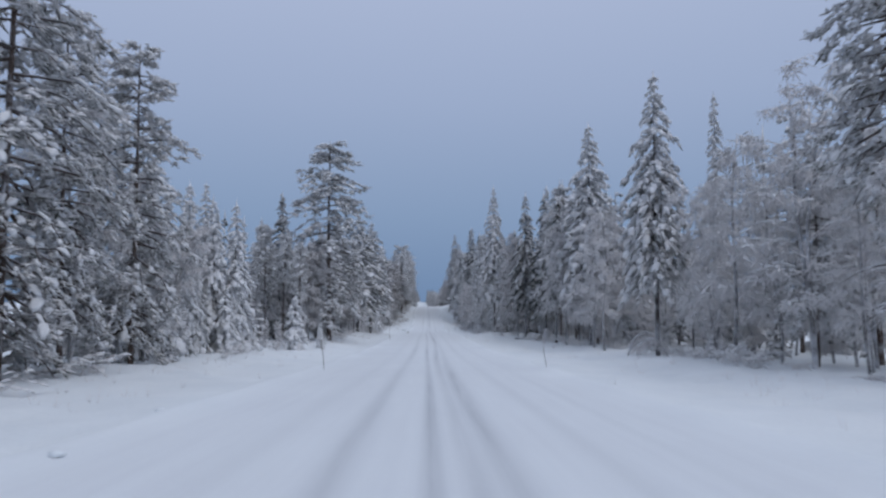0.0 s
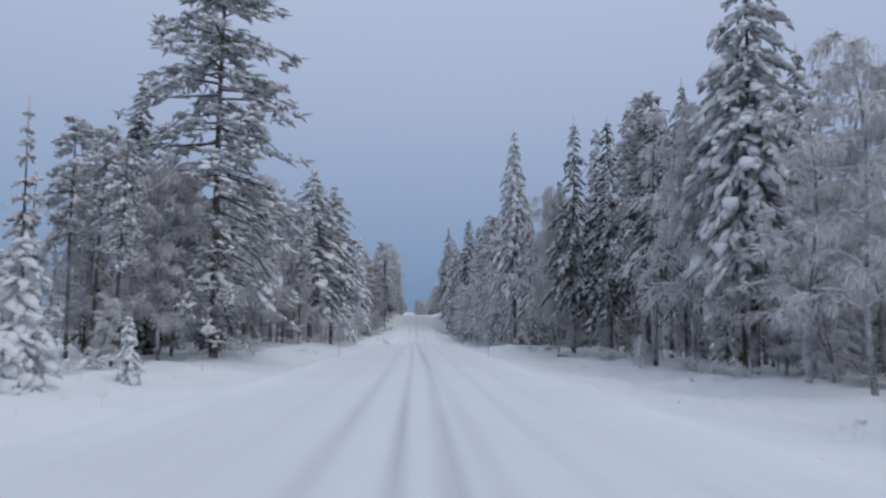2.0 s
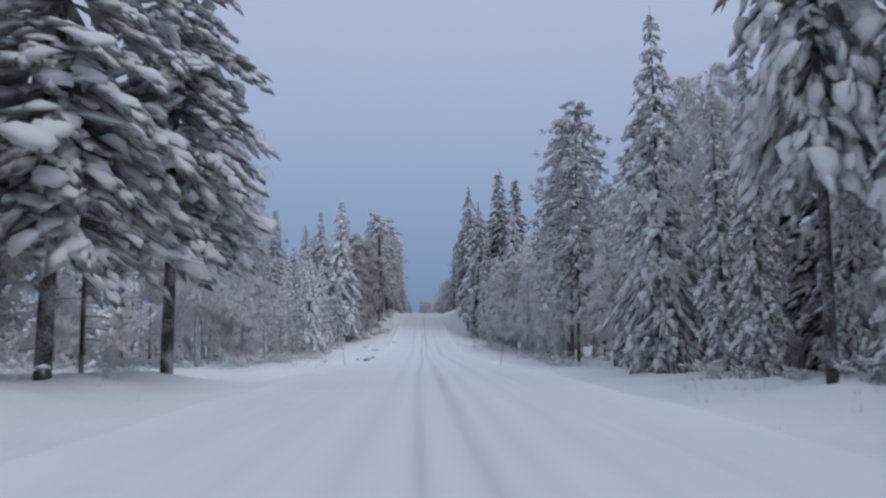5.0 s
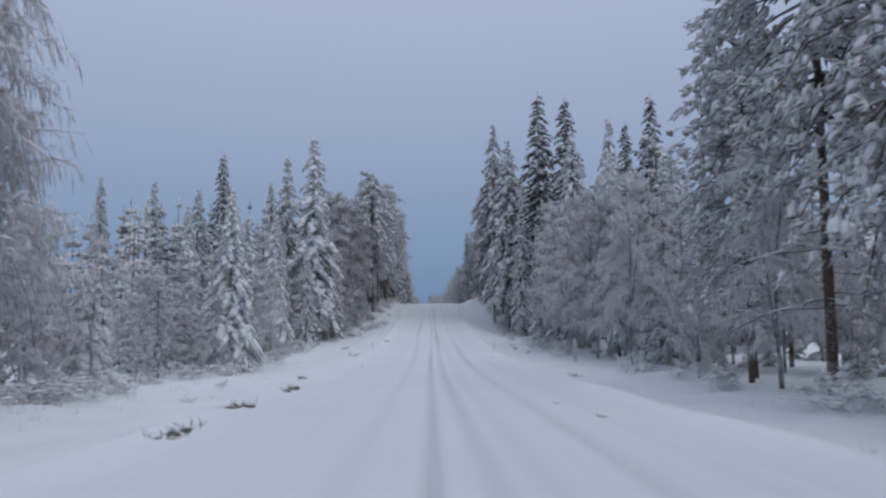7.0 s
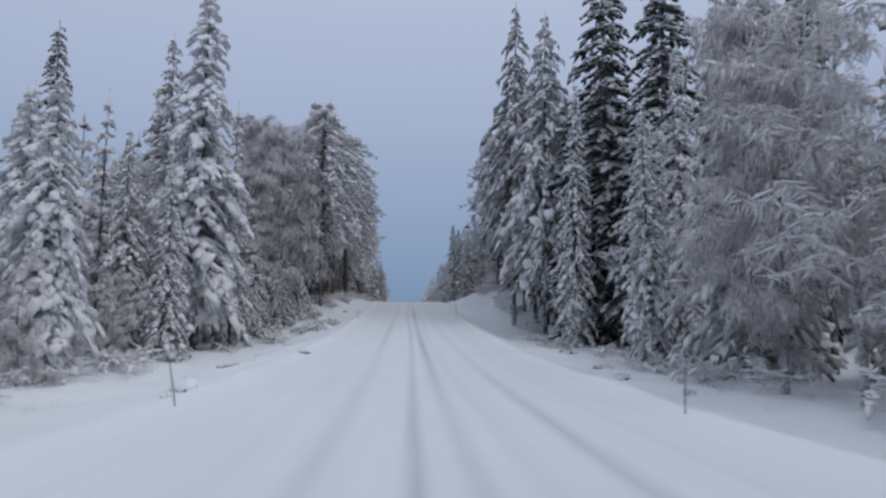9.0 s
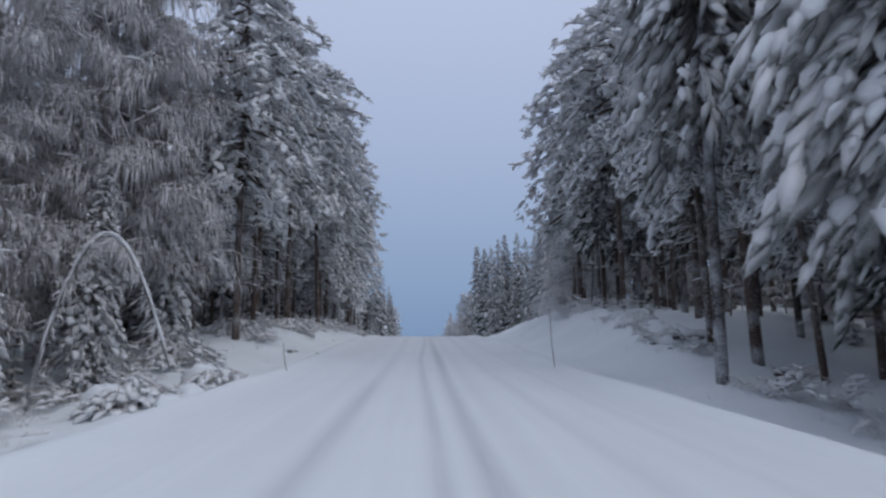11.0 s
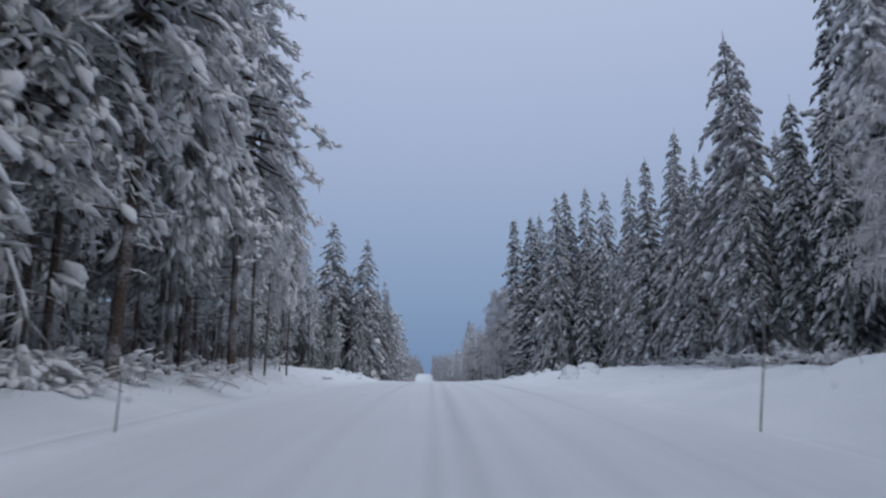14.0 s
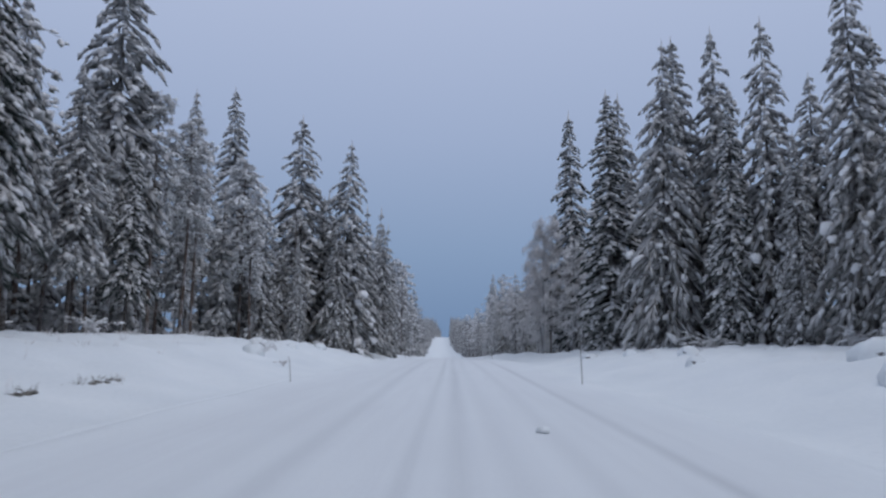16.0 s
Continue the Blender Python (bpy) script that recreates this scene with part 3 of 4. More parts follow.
KINDS = {
    "spruce": [spruce("tall spruce with drooping branches heavy with snow", spruce_shape(s, 18, sp)) for s, sp in ((1, 0.15), (2, 0.17), (3, 0.135))],
    "slim": [spruce("slender spruce with snow on short drooping branches", spruce_shape(s, 18, sp, 0.9, 0.06, 40, 8, 8)) for s, sp in ((4, 0.105), (5, 0.09))],
    "limbed": [spruce("old spruce with a bare lower trunk and snowy drooping limbs", spruce_shape(s, 18, sp, 1.0, st, 28, 8)) for s, sp, st in ((34, 0.17, 0.26), (35, 0.15, 0.3))],
    "dark": [spruce("slim dark green spruce with little snow on it", spruce_shape(s, 18, 0.105, 0.5, 0.06, 44, 8, 9, 3, load=0.75), DARK_M) for s in (6, 7)],
    "dark_limbed": [spruce("dark green spruce with a bare lower trunk and little snow", spruce_shape(s, 18, sp, 0.42, st, 27, 6, 15, 4, 0.3, load=0.66), DARK_M) for s, sp, st in ((66, 0.13, 0.24), (67, 0.115, 0.32))],
    "laden": [spruce("spruce with every branch bent down under thick snow", spruce_shape(s, 18, sp, 1.0, st, 30, 8, 9, 7, 0.2, load=1.35, sag=1.25), LADEN_M) for s, sp, st in ((61, 0.16, 0.05), (62, 0.19, 0.08), (63, 0.15, 0.14))],
    "full_pine": [pine("broad rimed pine, its snowy limbs reaching far down the trunk", pine_shape(s, 18, c, sp, 0.95, 100, 40, 10, 12, 0.66, 0.92, 0.08, 5)) for s, c, sp in ((64, 0.10, 0.19), (65, 0.2, 0.165))],
    "pine": [pine("snow-laden pine with a bare reddish brown trunk", pine_shape(s, 18, c, sp)) for s, c, sp in ((8, 0.34, 0.17), (9, 0.42, 0.15), (10, 0.28, 0.19))],
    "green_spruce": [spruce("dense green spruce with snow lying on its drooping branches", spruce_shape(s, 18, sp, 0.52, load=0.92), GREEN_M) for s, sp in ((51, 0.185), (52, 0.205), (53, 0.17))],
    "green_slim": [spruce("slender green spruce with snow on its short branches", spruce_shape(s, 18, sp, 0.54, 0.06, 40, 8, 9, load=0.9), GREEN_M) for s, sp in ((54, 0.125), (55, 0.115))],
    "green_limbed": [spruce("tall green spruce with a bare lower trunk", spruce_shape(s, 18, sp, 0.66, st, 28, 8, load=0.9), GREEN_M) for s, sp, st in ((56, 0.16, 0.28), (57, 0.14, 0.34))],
    "green_pine": [pine("tall pine with a bare reddish trunk and snowy limbs", pine_shape(s, 18, c, sp, 0.95, 96, 34, 8, 40, 0.68, 1.08, 0.2, 10), (PINE_BARK, LIFTED_PINE, TREE_SNOW)) for s, c, sp in ((58, 0.38, 0.205), (59, 0.46, 0.185), (60, 0.32, 0.215))],
    "birch": [birch("bare birch with drooping twigs white with rime", birch_shape(s, 13, droop=d, stems=n)) for s, d, n in ((11, 0.5, 1), (12, 0.7, 2), (13, 0.4, 2))],
    "weeping": [birch("tall rimed birch with long weeping twigs", birch_shape(s, 15, 30, 10, 7, 0.2, 0.75, n, 0.9, 0.215), 15) for s, n in ((36, 2), (37, 1))],
    "brown": [birch("dense brown birch with a little rime on its fine twigs", birch_shape(s, 15, 30, 11, 8, 0.18, 0.75, n, 0.25, 0.22), 15, (BIRCH_BARK, BROWN_TWIGS, TREE_SNOW)) for s, n in ((38, 2), (39, 3))],
    "pole": [pine("thin pine with a long bare trunk and a small snowy crown", pine_shape(s, 15, c, 0.10, 0.9, 44, 30, 10, 26), (PINE_BARK, PINE_NEEDLES, TREE_SNOW), 15) for s, c in ((71, 0.5), (72, 0.58))],
    "sapling": [birch("thin rimed birch sapling at the forest edge", birch_shape(s, 7, 15, 6, 7, 0.08, 0.35, 3, 0.6, 0.17), 7) for s in (31, 32)],
    "young": [spruce("young spruce bowed under thick snow", spruce_shape(s, 5, 0.23, 1.0, 0.03, 14, 7, 9, 6, load=1.5, sag=1.2), LADEN_M, 5) for s in (14, 15)],
    "shrub": [model("shrub", "leafless roadside brush caked with snow", "shrub", "snowy brush", shrub_shape(s), (TWIGS, TWIGS, TREE_SNOW), 1.6, ("wood", "crown", "snow_load")) for s in (16, 17, 18)],
}
USED = {k: 0 for k in KINDS}
STANDS = []
place_rng = random.Random(77)


def plant(kind, x, y, h, variant=None, wide=1.0, lean=1.5):
    """Stands a tree of that kind, h metres high, on the snow."""
    models = KINDS[kind]
    n = USED[kind]
    USED[kind] += 1
    src = models[variant if variant is not None else n % len(models)]
    s = h / src["height"]
    w = s * wide * place_rng.uniform(0.92, 1.08)
    turn = (place_rng.uniform(-lean, lean), place_rng.uniform(-lean, lean), place_rng.uniform(0, 360))
    STANDS.append((x, y, h))
    return copy_thing(src, pose(x, y, float(ground_z(x, y)) - 0.05, *turn) @ Matrix.Diagonal((w, w, s, 1)))


# trees that stand out: kind, x, y, height of the top over the road
HEROES = (
    # first stretch, left of the road
    ("full_pine", -9.9, 68.0, 20.0, 1, 1.25), ("dark", -11.4, 72.5, 5.2, 1, 1.8), ("dark", -15.9, 72.2, 15.7, 0, 1.4), ("spruce", -19.5, 78.3, 13.8, 1, 1.0), ("spruce", -21.8, 65.6, 15.4, 2, 1.1),
    ("slim", -29.7, 94.8, 16.2, 0, 1.1), ("limbed", -10.9, 104.5, 18.4, 0, 1.8), ("limbed", -9.3, 109.5, 17.9, 1, 1.65), ("young", -10.2, 51.9, 4.0, 0, 1.15),
    ("young", -13.2, 50.0, 3.2, 1, 1.1), ("young", -8.8, 55.5, 1.9, 1, 1.1),
    ("full_pine", -14.2, 22.5, 17.5, 0, 1.1), ("full_pine", -14.4, 33.0, 15.4, 0, 1.0), ("weeping", -15.8, 30.0, 16.0, 1, 0.8), ("laden", -16.0, 38.0, 13.5, 0, 1.1), ("full_pine", -17.4, 35.5, 14.0, 1, 1.0), ("laden", -14.7, 46.5, 10.6, 1, 0.95), ("laden", -13.6, 47.5, 10.5, 0, 1.10), ("laden", -16.2, 45.5, 11.4, 2, 1.10), ("laden", -17.2, 44.5, 10.2, 0, 1.10), ("laden", -13.6, 47.0, 5.0, 1, 1.2), ("laden", -15.2, 44.0, 6.0, 0, 1.3),
    ("weeping", -11.5, 81.0, 13.0, 1, 1.0), ("weeping", -12.5, 88.0, 13.0, 0, 1.0), ("brown", -14.0, 95.0, 12.8, 1, 1.1), ("brown", -13.0, 92.0, 10.8, 0, 0.9), ("brown", -13.5, 97.0, 14.7, 1, 0.8), ("limbed", -15.2, 90.0, 12.5, 1, 0.8), ("limbed", -16.0, 98.0, 13.0, 0, 0.8), ("pine", -15.0, 105.0, 15.5, 0, 0.8), ("limbed", -13.5, 84.5, 14.0, 1, 0.8), ("pine", -10.6, 96.5, 13.0, 1, 0.7), ("limbed", -17.5, 84.0, 13.0, 0, 0.85),
    # first stretch, right
    ("limbed", 15.1, 44.0, 18.5, 1, 1.05), ("limbed", 15.6, 64.2, 21.0, 1, 1.15), ("weeping", 13.6, 66.5, 13.0, 0, 0.9), ("weeping", 14.4, 54.5, 12.0, 1, 1.1), ("pine", 17.5, 69.0, 17.0, 1, 0.9), ("green_limbed", 17.0, 75.5, 17.5, 0, 0.8), ("slim", 18.1, 41.3, 16.2, 1, 0.9), ("dark", 26.0, 78.0, 21.0, 0, 1.2),
    ("dark_limbed", 12.7, 87.2, 18.6, 0, 0.95), ("limbed", 10.1, 101.7, 22.3, 1, 0.8), ("brown", 12.0, 90.0, 14.0, 0, 0.75), ("dark_limbed", 14.9, 84.4, 18.0, 0, 0.9),
    ("slim", 17.5, 98.0, 21.5, 0, 1.1), ("dark_limbed", 16.8, 81.5, 19.0, 1, 0.9), ("dark_limbed", 18.0, 88.5, 20.5, 0, 0.9), ("pine", 15.6, 78.5, 17.5, 1, 0.9), ("pine", 20.5, 93.0, 20.0, 0, 0.9), ("dark", 16.8, 111.0, 19.4, 1, 1.3), ("weeping", 13.0, 96.5, 15.0, 1, 0.75), ("slim", 13.6, 100.0, 12.0, 1, 1.0), ("spruce", 9.9, 113.0, 15.6, 0, 1.0), ("pine", 11.4, 134.5, 19.3, 2, 0.85),
    ("weeping", 15.6, 34.0, 12.0, 1, 1.1), ("birch", 15.8, 27.5, 13.0, 2, 1.1), ("pine", 15.0, 21.0, 16.5, 1, 1.0), ("dark_limbed", 13.8, 72.0, 15.0, 1, 1.1), ("birch", 14.5, 58.0, 10.5, 2, 1.3), ("sapling", 15.8, 59.0, 5.0, 0, 1.3), ("young", 17.2, 61.5, 4.2, 0, 1.2), ("sapling", 18.5, 56.5, 5.5, 1, 1.3), ("young", 19.0, 64.0, 4.5, 1, 1.3), ("sapling", 16.8, 64.0, 5.0, 1, 1.3),
    # the open patch and the rise behind it, left
    ("weeping", -14.6, 138.5, 15.5, 1, 1.25), ("brown", -15.2, 141.0, 14.5, 0, 1.0), ("weeping", -17.4, 140.0, 13.0, 1, 1.0), ("weeping", -14.5, 128.5, 15.5, 0, 1.1), ("pine", -17.5, 131.0, 15.5, 1, 0.9),
    ("laden", -13.5, 195.9, 22.3, 2, 1.1), ("dark", -25.1, 200.3, 21.2, 0, 1.2), ("spruce", -17.6, 201.8, 21.0, 0, 0.95), ("spruce", -21.9, 211.0, 19.2, 1, 0.9),
    ("pine", -9.9, 226.7, 22.4, 1, 0.9), ("pine", -8.8, 221.5, 20.0, 1, 0.85), ("slim", -35.1, 203.5, 18.3, 0, 1.1), ("slim", -44.9, 210.4, 19.7, 1, 1.1),
    ("spruce", -35.9, 218.6, 16.4, 1, 1.0), ("laden", -13.0, 162.5, 10.5, 1, 1.0), ("sapling", -12.4, 165.0, 5.0, 0, 1.0), ("laden", -14.6, 168.0, 12.1, 0, 0.8), ("brown", -11.0, 211.0, 18.0, 0, 0.95), ("brown", -12.5, 213.5, 19.0, 1, 1.05),
    ("full_pine", -15.5, 171.0, 9.0, 1, 1.3), ("full_pine", -18.5, 166.0, 8.0, 0, 1.3), ("laden", -14.5, 180.0, 11.0, 1, 1.0), ("laden", -21.0, 190.0, 13.5, 0, 1.0), ("laden", -18.0, 184.5, 12.0, 1, 1.0), ("laden", -25.0, 188.0, 13.0, 2, 1.0), ("spruce", -30.0, 205.0, 17.5, 1, 1.0), ("sapling", -14.0, 168.0, 7.0, 0, 1.2), ("sapling", -16.5, 160.0, 6.5, 1, 1.2),
    # the climb, right
    ("pine", 12.0, 139.3, 19.5, 1, 0.95), ("pine", 13.6, 147.4, 17.0, 0, 0.85), ("pine", 15.5, 132.0, 17.0, 1, 0.9), ("green_limbed", 8.2, 205.8, 25.7, 1, 0.8), ("limbed", 9.3, 199.0, 22.4, 0, 0.9),
    ("dark", 12.7, 196.0, 27.3, 0, 1.35), ("dark", 14.9, 191.2, 25.2, 1, 1.4), ("spruce", 21.5, 198.0, 24.9, 0, 0.9), ("dark", 22.5, 194.3, 23.3, 1, 1.25),
    ("dark", 25.3, 194.2, 26.5, 0, 1.3), ("spruce", 12.8, 177.4, 18.5, 1, 0.95), ("laden", 12.2, 163.0, 13.5, 2, 0.9), ("laden", 13.2, 168.0, 14.5, 0, 0.85), ("brown", 10.8, 163.5, 11.0, 0, 0.95), ("spruce", 15.0, 160.0, 12.8, 1, 1.0),
    ("brown", 10.8, 172.0, 12.0, 1, 1.05), ("birch", 9.8, 167.6, 10.5, 2, 1.1), ("spruce", 13.6, 158.0, 11.6, 2, 1.0), ("birch", 12.6, 153.0, 9.0, 0, 1.1), ("weeping", 11.4, 157.5, 10.5, 0, 1.0),
    ("pine", 11.8, 239.0, 18.0, 1, 1.0), ("weeping", 12.6, 243.5, 11.6, 0, 1.0), ("limbed", 15.8, 250.5, 15.5, 0, 0.9), ("green_pine", 10.6, 232.0, 21.0, 2, 1.1), ("green_pine", 10.9, 223.5, 20.0, 1, 1.1), ("green_pine", 11.5, 215.0, 20.0, 0, 1.0), ("dark_limbed", 12.5, 219.0, 20.0, 1, 1.1), ("green_pine", 10.4, 208.0, 19.5, 1, 1.1),
    # the crest, left
    ("full_pine", -8.6, 246.0, 23.0, 1, 1.1), ("green_pine", -7.7, 236.0, 21.0, 1, 1.05), ("green_pine", -8.6, 229.0, 20.0, 1, 1.15), ("green_pine", -8.4, 217.0, 19.8, 0, 0.95), ("brown", -13.6, 207.0, 13.0, 1, 1.1),
    ("green_pine", -7.6, 254.0, 19.0, 1, 1.0), ("limbed", -8.4, 259.5, 20.0, 1, 0.85), ("green_pine", -8.6, 267.0, 18.5, 0, 0.95),
    # the crest, right
    ("weeping", 14.2, 257.0, 11.4, 1, 1.1), ("brown", 13.4, 250.0, 11.6, 0, 1.1), ("dark_limbed", 14.9, 253.5, 10.0, 1, 1.2), ("limbed", 17.7, 263.2, 20.8, 0, 0.8), ("dark", 18.1, 266.0, 19.6, 1, 1.1), ("green_limbed", 21.5, 268.0, 22.0, 1, 0.9),
    ("green_spruce", 17.4, 274.0, 18.5, 0, 0.85), ("green_limbed", 18.9, 278.0, 22.0, 0, 1.1), ("green_slim", 20.6, 293.5, 21.3, 0, 1.2), ("green_slim", 19.6, 298.0, 20.2, 1, 1.3), ("green_spruce", 20.0, 304.0, 20.6, 2, 0.9),
    ("green_spruce", 19.5, 312.0, 21.3, 0, 0.95), ("green_limbed", 21.2, 310.0, 16.9, 1, 1.2), ("dark_limbed", 22.8, 306.5, 18.0, 0, 1.1), ("green_spruce", 18.8, 318.0, 23.6, 2, 0.95), ("green_spruce", 14.5, 316.5, 21.9, 1, 0.85), ("green_slim", 16.7, 319.5, 23.5, 0, 1.2),
    ("green_spruce", 15.0, 329.3, 23.0, 2, 1.0), ("dark", 13.2, 325.5, 21.8, 1, 1.5), ("dark", 13.0, 342.0, 26.0, 0, 1.3), ("brown", 9.4, 340.0, 15.0, 0, 0.9),
    ("green_spruce", 9.3, 424.0, 16.3, 0, 1.0), ("green_spruce", 10.9, 447.0, 22.2, 1, 0.9),
    # beyond the crest, left
    ("green_spruce", -10.6, 340.0, 22.0, 1, 1.2), ("green_spruce", -15.6, 341.0, 25.1, 0, 1.25), ("green_slim", -20.8, 335.5, 25.8, 0, 1.2), ("green_spruce", -7.6, 347.5, 15.0, 2, 1.0),
    ("green_limbed", -21.0, 313.0, 26.9, 0, 1.15), ("green_limbed", -21.6, 327.0, 22.3, 1, 0.75), ("green_pine", -19.3, 297.0, 17.0, 2, 0.75), ("green_limbed", -19.9, 302.0, 17.6, 1, 1.0), ("green_pine", -16.8, 295.0, 12.5, 0, 0.7), ("green_pine", -13.6, 284.0, 13.0, 1, 0.65), ("green_pine", -14.8, 281.0, 16.5, 0, 0.7), ("green_pine", -8.9, 279.1, 12.0, 1, 0.6), ("green_pine", -10.2, 283.0, 11.0, 1, 0.6), ("green_pine", -8.4, 269.3, 16.0, 1, 0.6), ("green_pine", -8.9, 273.8, 13.5, 1, 0.6),
)
for kind, x, y, top, variant, wide in HEROES:
    plant(kind, x, y, 1.02 * top + float(road_z(y)) - float(ground_z(x, y)), variant, wide, 0.3)

fill = random.Random(5)


def free(x, y, gap):
    return all((x - a) ** 2 + (y - b) ** 2 > gap * gap for a, b, _ in STANDS)


# what grows along the forest's edge between them: (side, from, to, kinds with weights, heights)
MIX = (
    (-1, -12, 46, (("full_pine", 3), ("laden", 3), ("birch", 2), ("sapling", 3)), (9, 15)),
    (-1, 46, 62, (("young", 3), ("sapling", 2)), (3, 6)),
    (-1, 62, 112, (("pole", 5), ("brown", 2), ("birch", 2), ("sapling", 2), ("pine", 2)), (8.5, 12.5)),
    (-1, 112, 150, (("birch", 3), ("sapling", 4), ("spruce", 1)), (5, 10)),
    (-1, 150, 190, (("laden", 1), ("full_pine", 2), ("sapling", 5), ("birch", 2), ("young", 1)), (4, 9)),
    (-1, 190, 218, (("spruce", 3), ("birch", 4)), (8, 14)),
    (-1, 218, 232, (("weeping", 2), ("birch", 1), ("green_pine", 2)), (9, 15)),
    (-1, 232, 275, (("pole", 3), ("green_pine", 5), ("green_limbed", 2)), (13, 18)),
    (-1, 275, 288, (("pole", 4), ("green_pine", 3), ("green_slim", 1)), (12, 16)),
    (-1, 288, 330, (("pole", 4), ("pine", 2), ("dark_limbed", 1), ("green_limbed", 3)), (11, 16)),
    (-1, 330, 400, (("green_spruce", 4), ("green_slim", 3), ("green_pine", 1)), (10, 17)),
    (1, -12, 40, (("birch", 4), ("weeping", 3), ("sapling", 3), ("pine", 1)), (8, 11.5)),
    (1, 40, 80, (("limbed", 2), ("pine", 1), ("birch", 4), ("weeping", 2), ("sapling", 2)), (8, 15)),
    (1, 80, 125, (("slim", 2), ("dark", 1), ("spruce", 2), ("weeping", 1), ("sapling", 2)), (9, 15)),
    (1, 125, 150, (("pole", 3), ("pine", 3), ("birch", 3), ("sapling", 3)), (9, 14)),
    (1, 150, 185, (("brown", 3), ("birch", 3), ("spruce", 1), ("sapling", 3)), (8, 13)),
    (1, 185, 198, (("slim", 3), ("birch", 3), ("dark", 2)), (12, 18)),
    (1, 198, 212, (("green_pine", 3), ("dark_limbed", 2), ("birch", 1)), (13, 18)),
    (1, 212, 230, (("green_pine", 3), ("dark_limbed", 3), ("green_limbed", 1)), (14, 19)),
    (1, 230, 246, (("weeping", 1), ("pine", 3), ("dark_limbed", 1), ("birch", 2)), (12, 17)),
    (1, 246, 257, (("green_limbed", 3), ("birch", 1), ("dark_limbed", 2), ("sapling", 1)), (6, 9.5)),
    (1, 257, 275, (("dark_limbed", 4), ("green_limbed", 2)), (9, 14)),
    (1, 275, 330, (("green_spruce", 3), ("green_slim", 3), ("dark", 1)), (11, 18)),
    (1, 330, 346, (("birch", 2), ("green_slim", 3), ("green_spruce", 2)), (9, 14)),
    (1, 346, 400, (("birch", 2), ("slim", 3), ("green_spruce", 2)), (8, 12)),
)
for side, y0, y1, kinds, (h0, h1) in MIX:
    pool = [k for k, w in kinds for _ in range(w)]
    y = y0
    while y < y1:
        for lo, hi in ((0.2, 3.0), (3.0, 7.0)):
            yy = y + fill.uniform(-1.2, 1.2)
            x = float(middle(yy)) + side * (float(edge_x(side, yy)) + fill.uniform(lo, hi))
            kind = fill.choice(pool)
            h = fill.uniform(h0, h1) * (0.6 if kind == "sapling" else 1.0)
            if free(x, yy, 1.3 if kind in ("sapling", "young") else 2.0):
                plant(kind, x, yy, min(h, 5.5) if kind == "young" else h)
        y += 2.8 if y < 300 else 3.6

# low brush in the snow in front of the trees
for side in (-1, 1):
    y = -4.0
    while y < 330:
        x = side * (float(edge_x(side, y)) - fill.uniform(-1.5, 1.6))
        dense = 1.0 if (side < 0 and (125 < y < 190 or 195 < y < 262)) or (side > 0 and 200 < y < 240) else 0.45
        if fill.random() < dense and free(x, y, 0.7):
            plant("shrub", x, y, fill.uniform(0.5, 1.5), None, fill.uniform(0.9, 1.7), 6)
        y += fill.uniform(0.9, 2.2)

# single tufts of brush that stand out on the open snow
for x, y, h in ((-8.2, 84.7, 0.65), (-7.6, 86.5, 0.35), (7.9, 280.8, 0.35), (8.05, 279.0, 0.4), (10.5, 281.6, 0.55), (8.4, 278.0, 0.25), (-8.8, 305.0, 0.9), (-6.9, 301.0, 0.5), (-9.2, 148.5, 0.6), (-8.6, 143.0, 0.45), (11.0, 50.2, 0.3), (11.3, 61.1, 0.35)):
    plant("shrub", x, y, h, None, 0.8, 5)


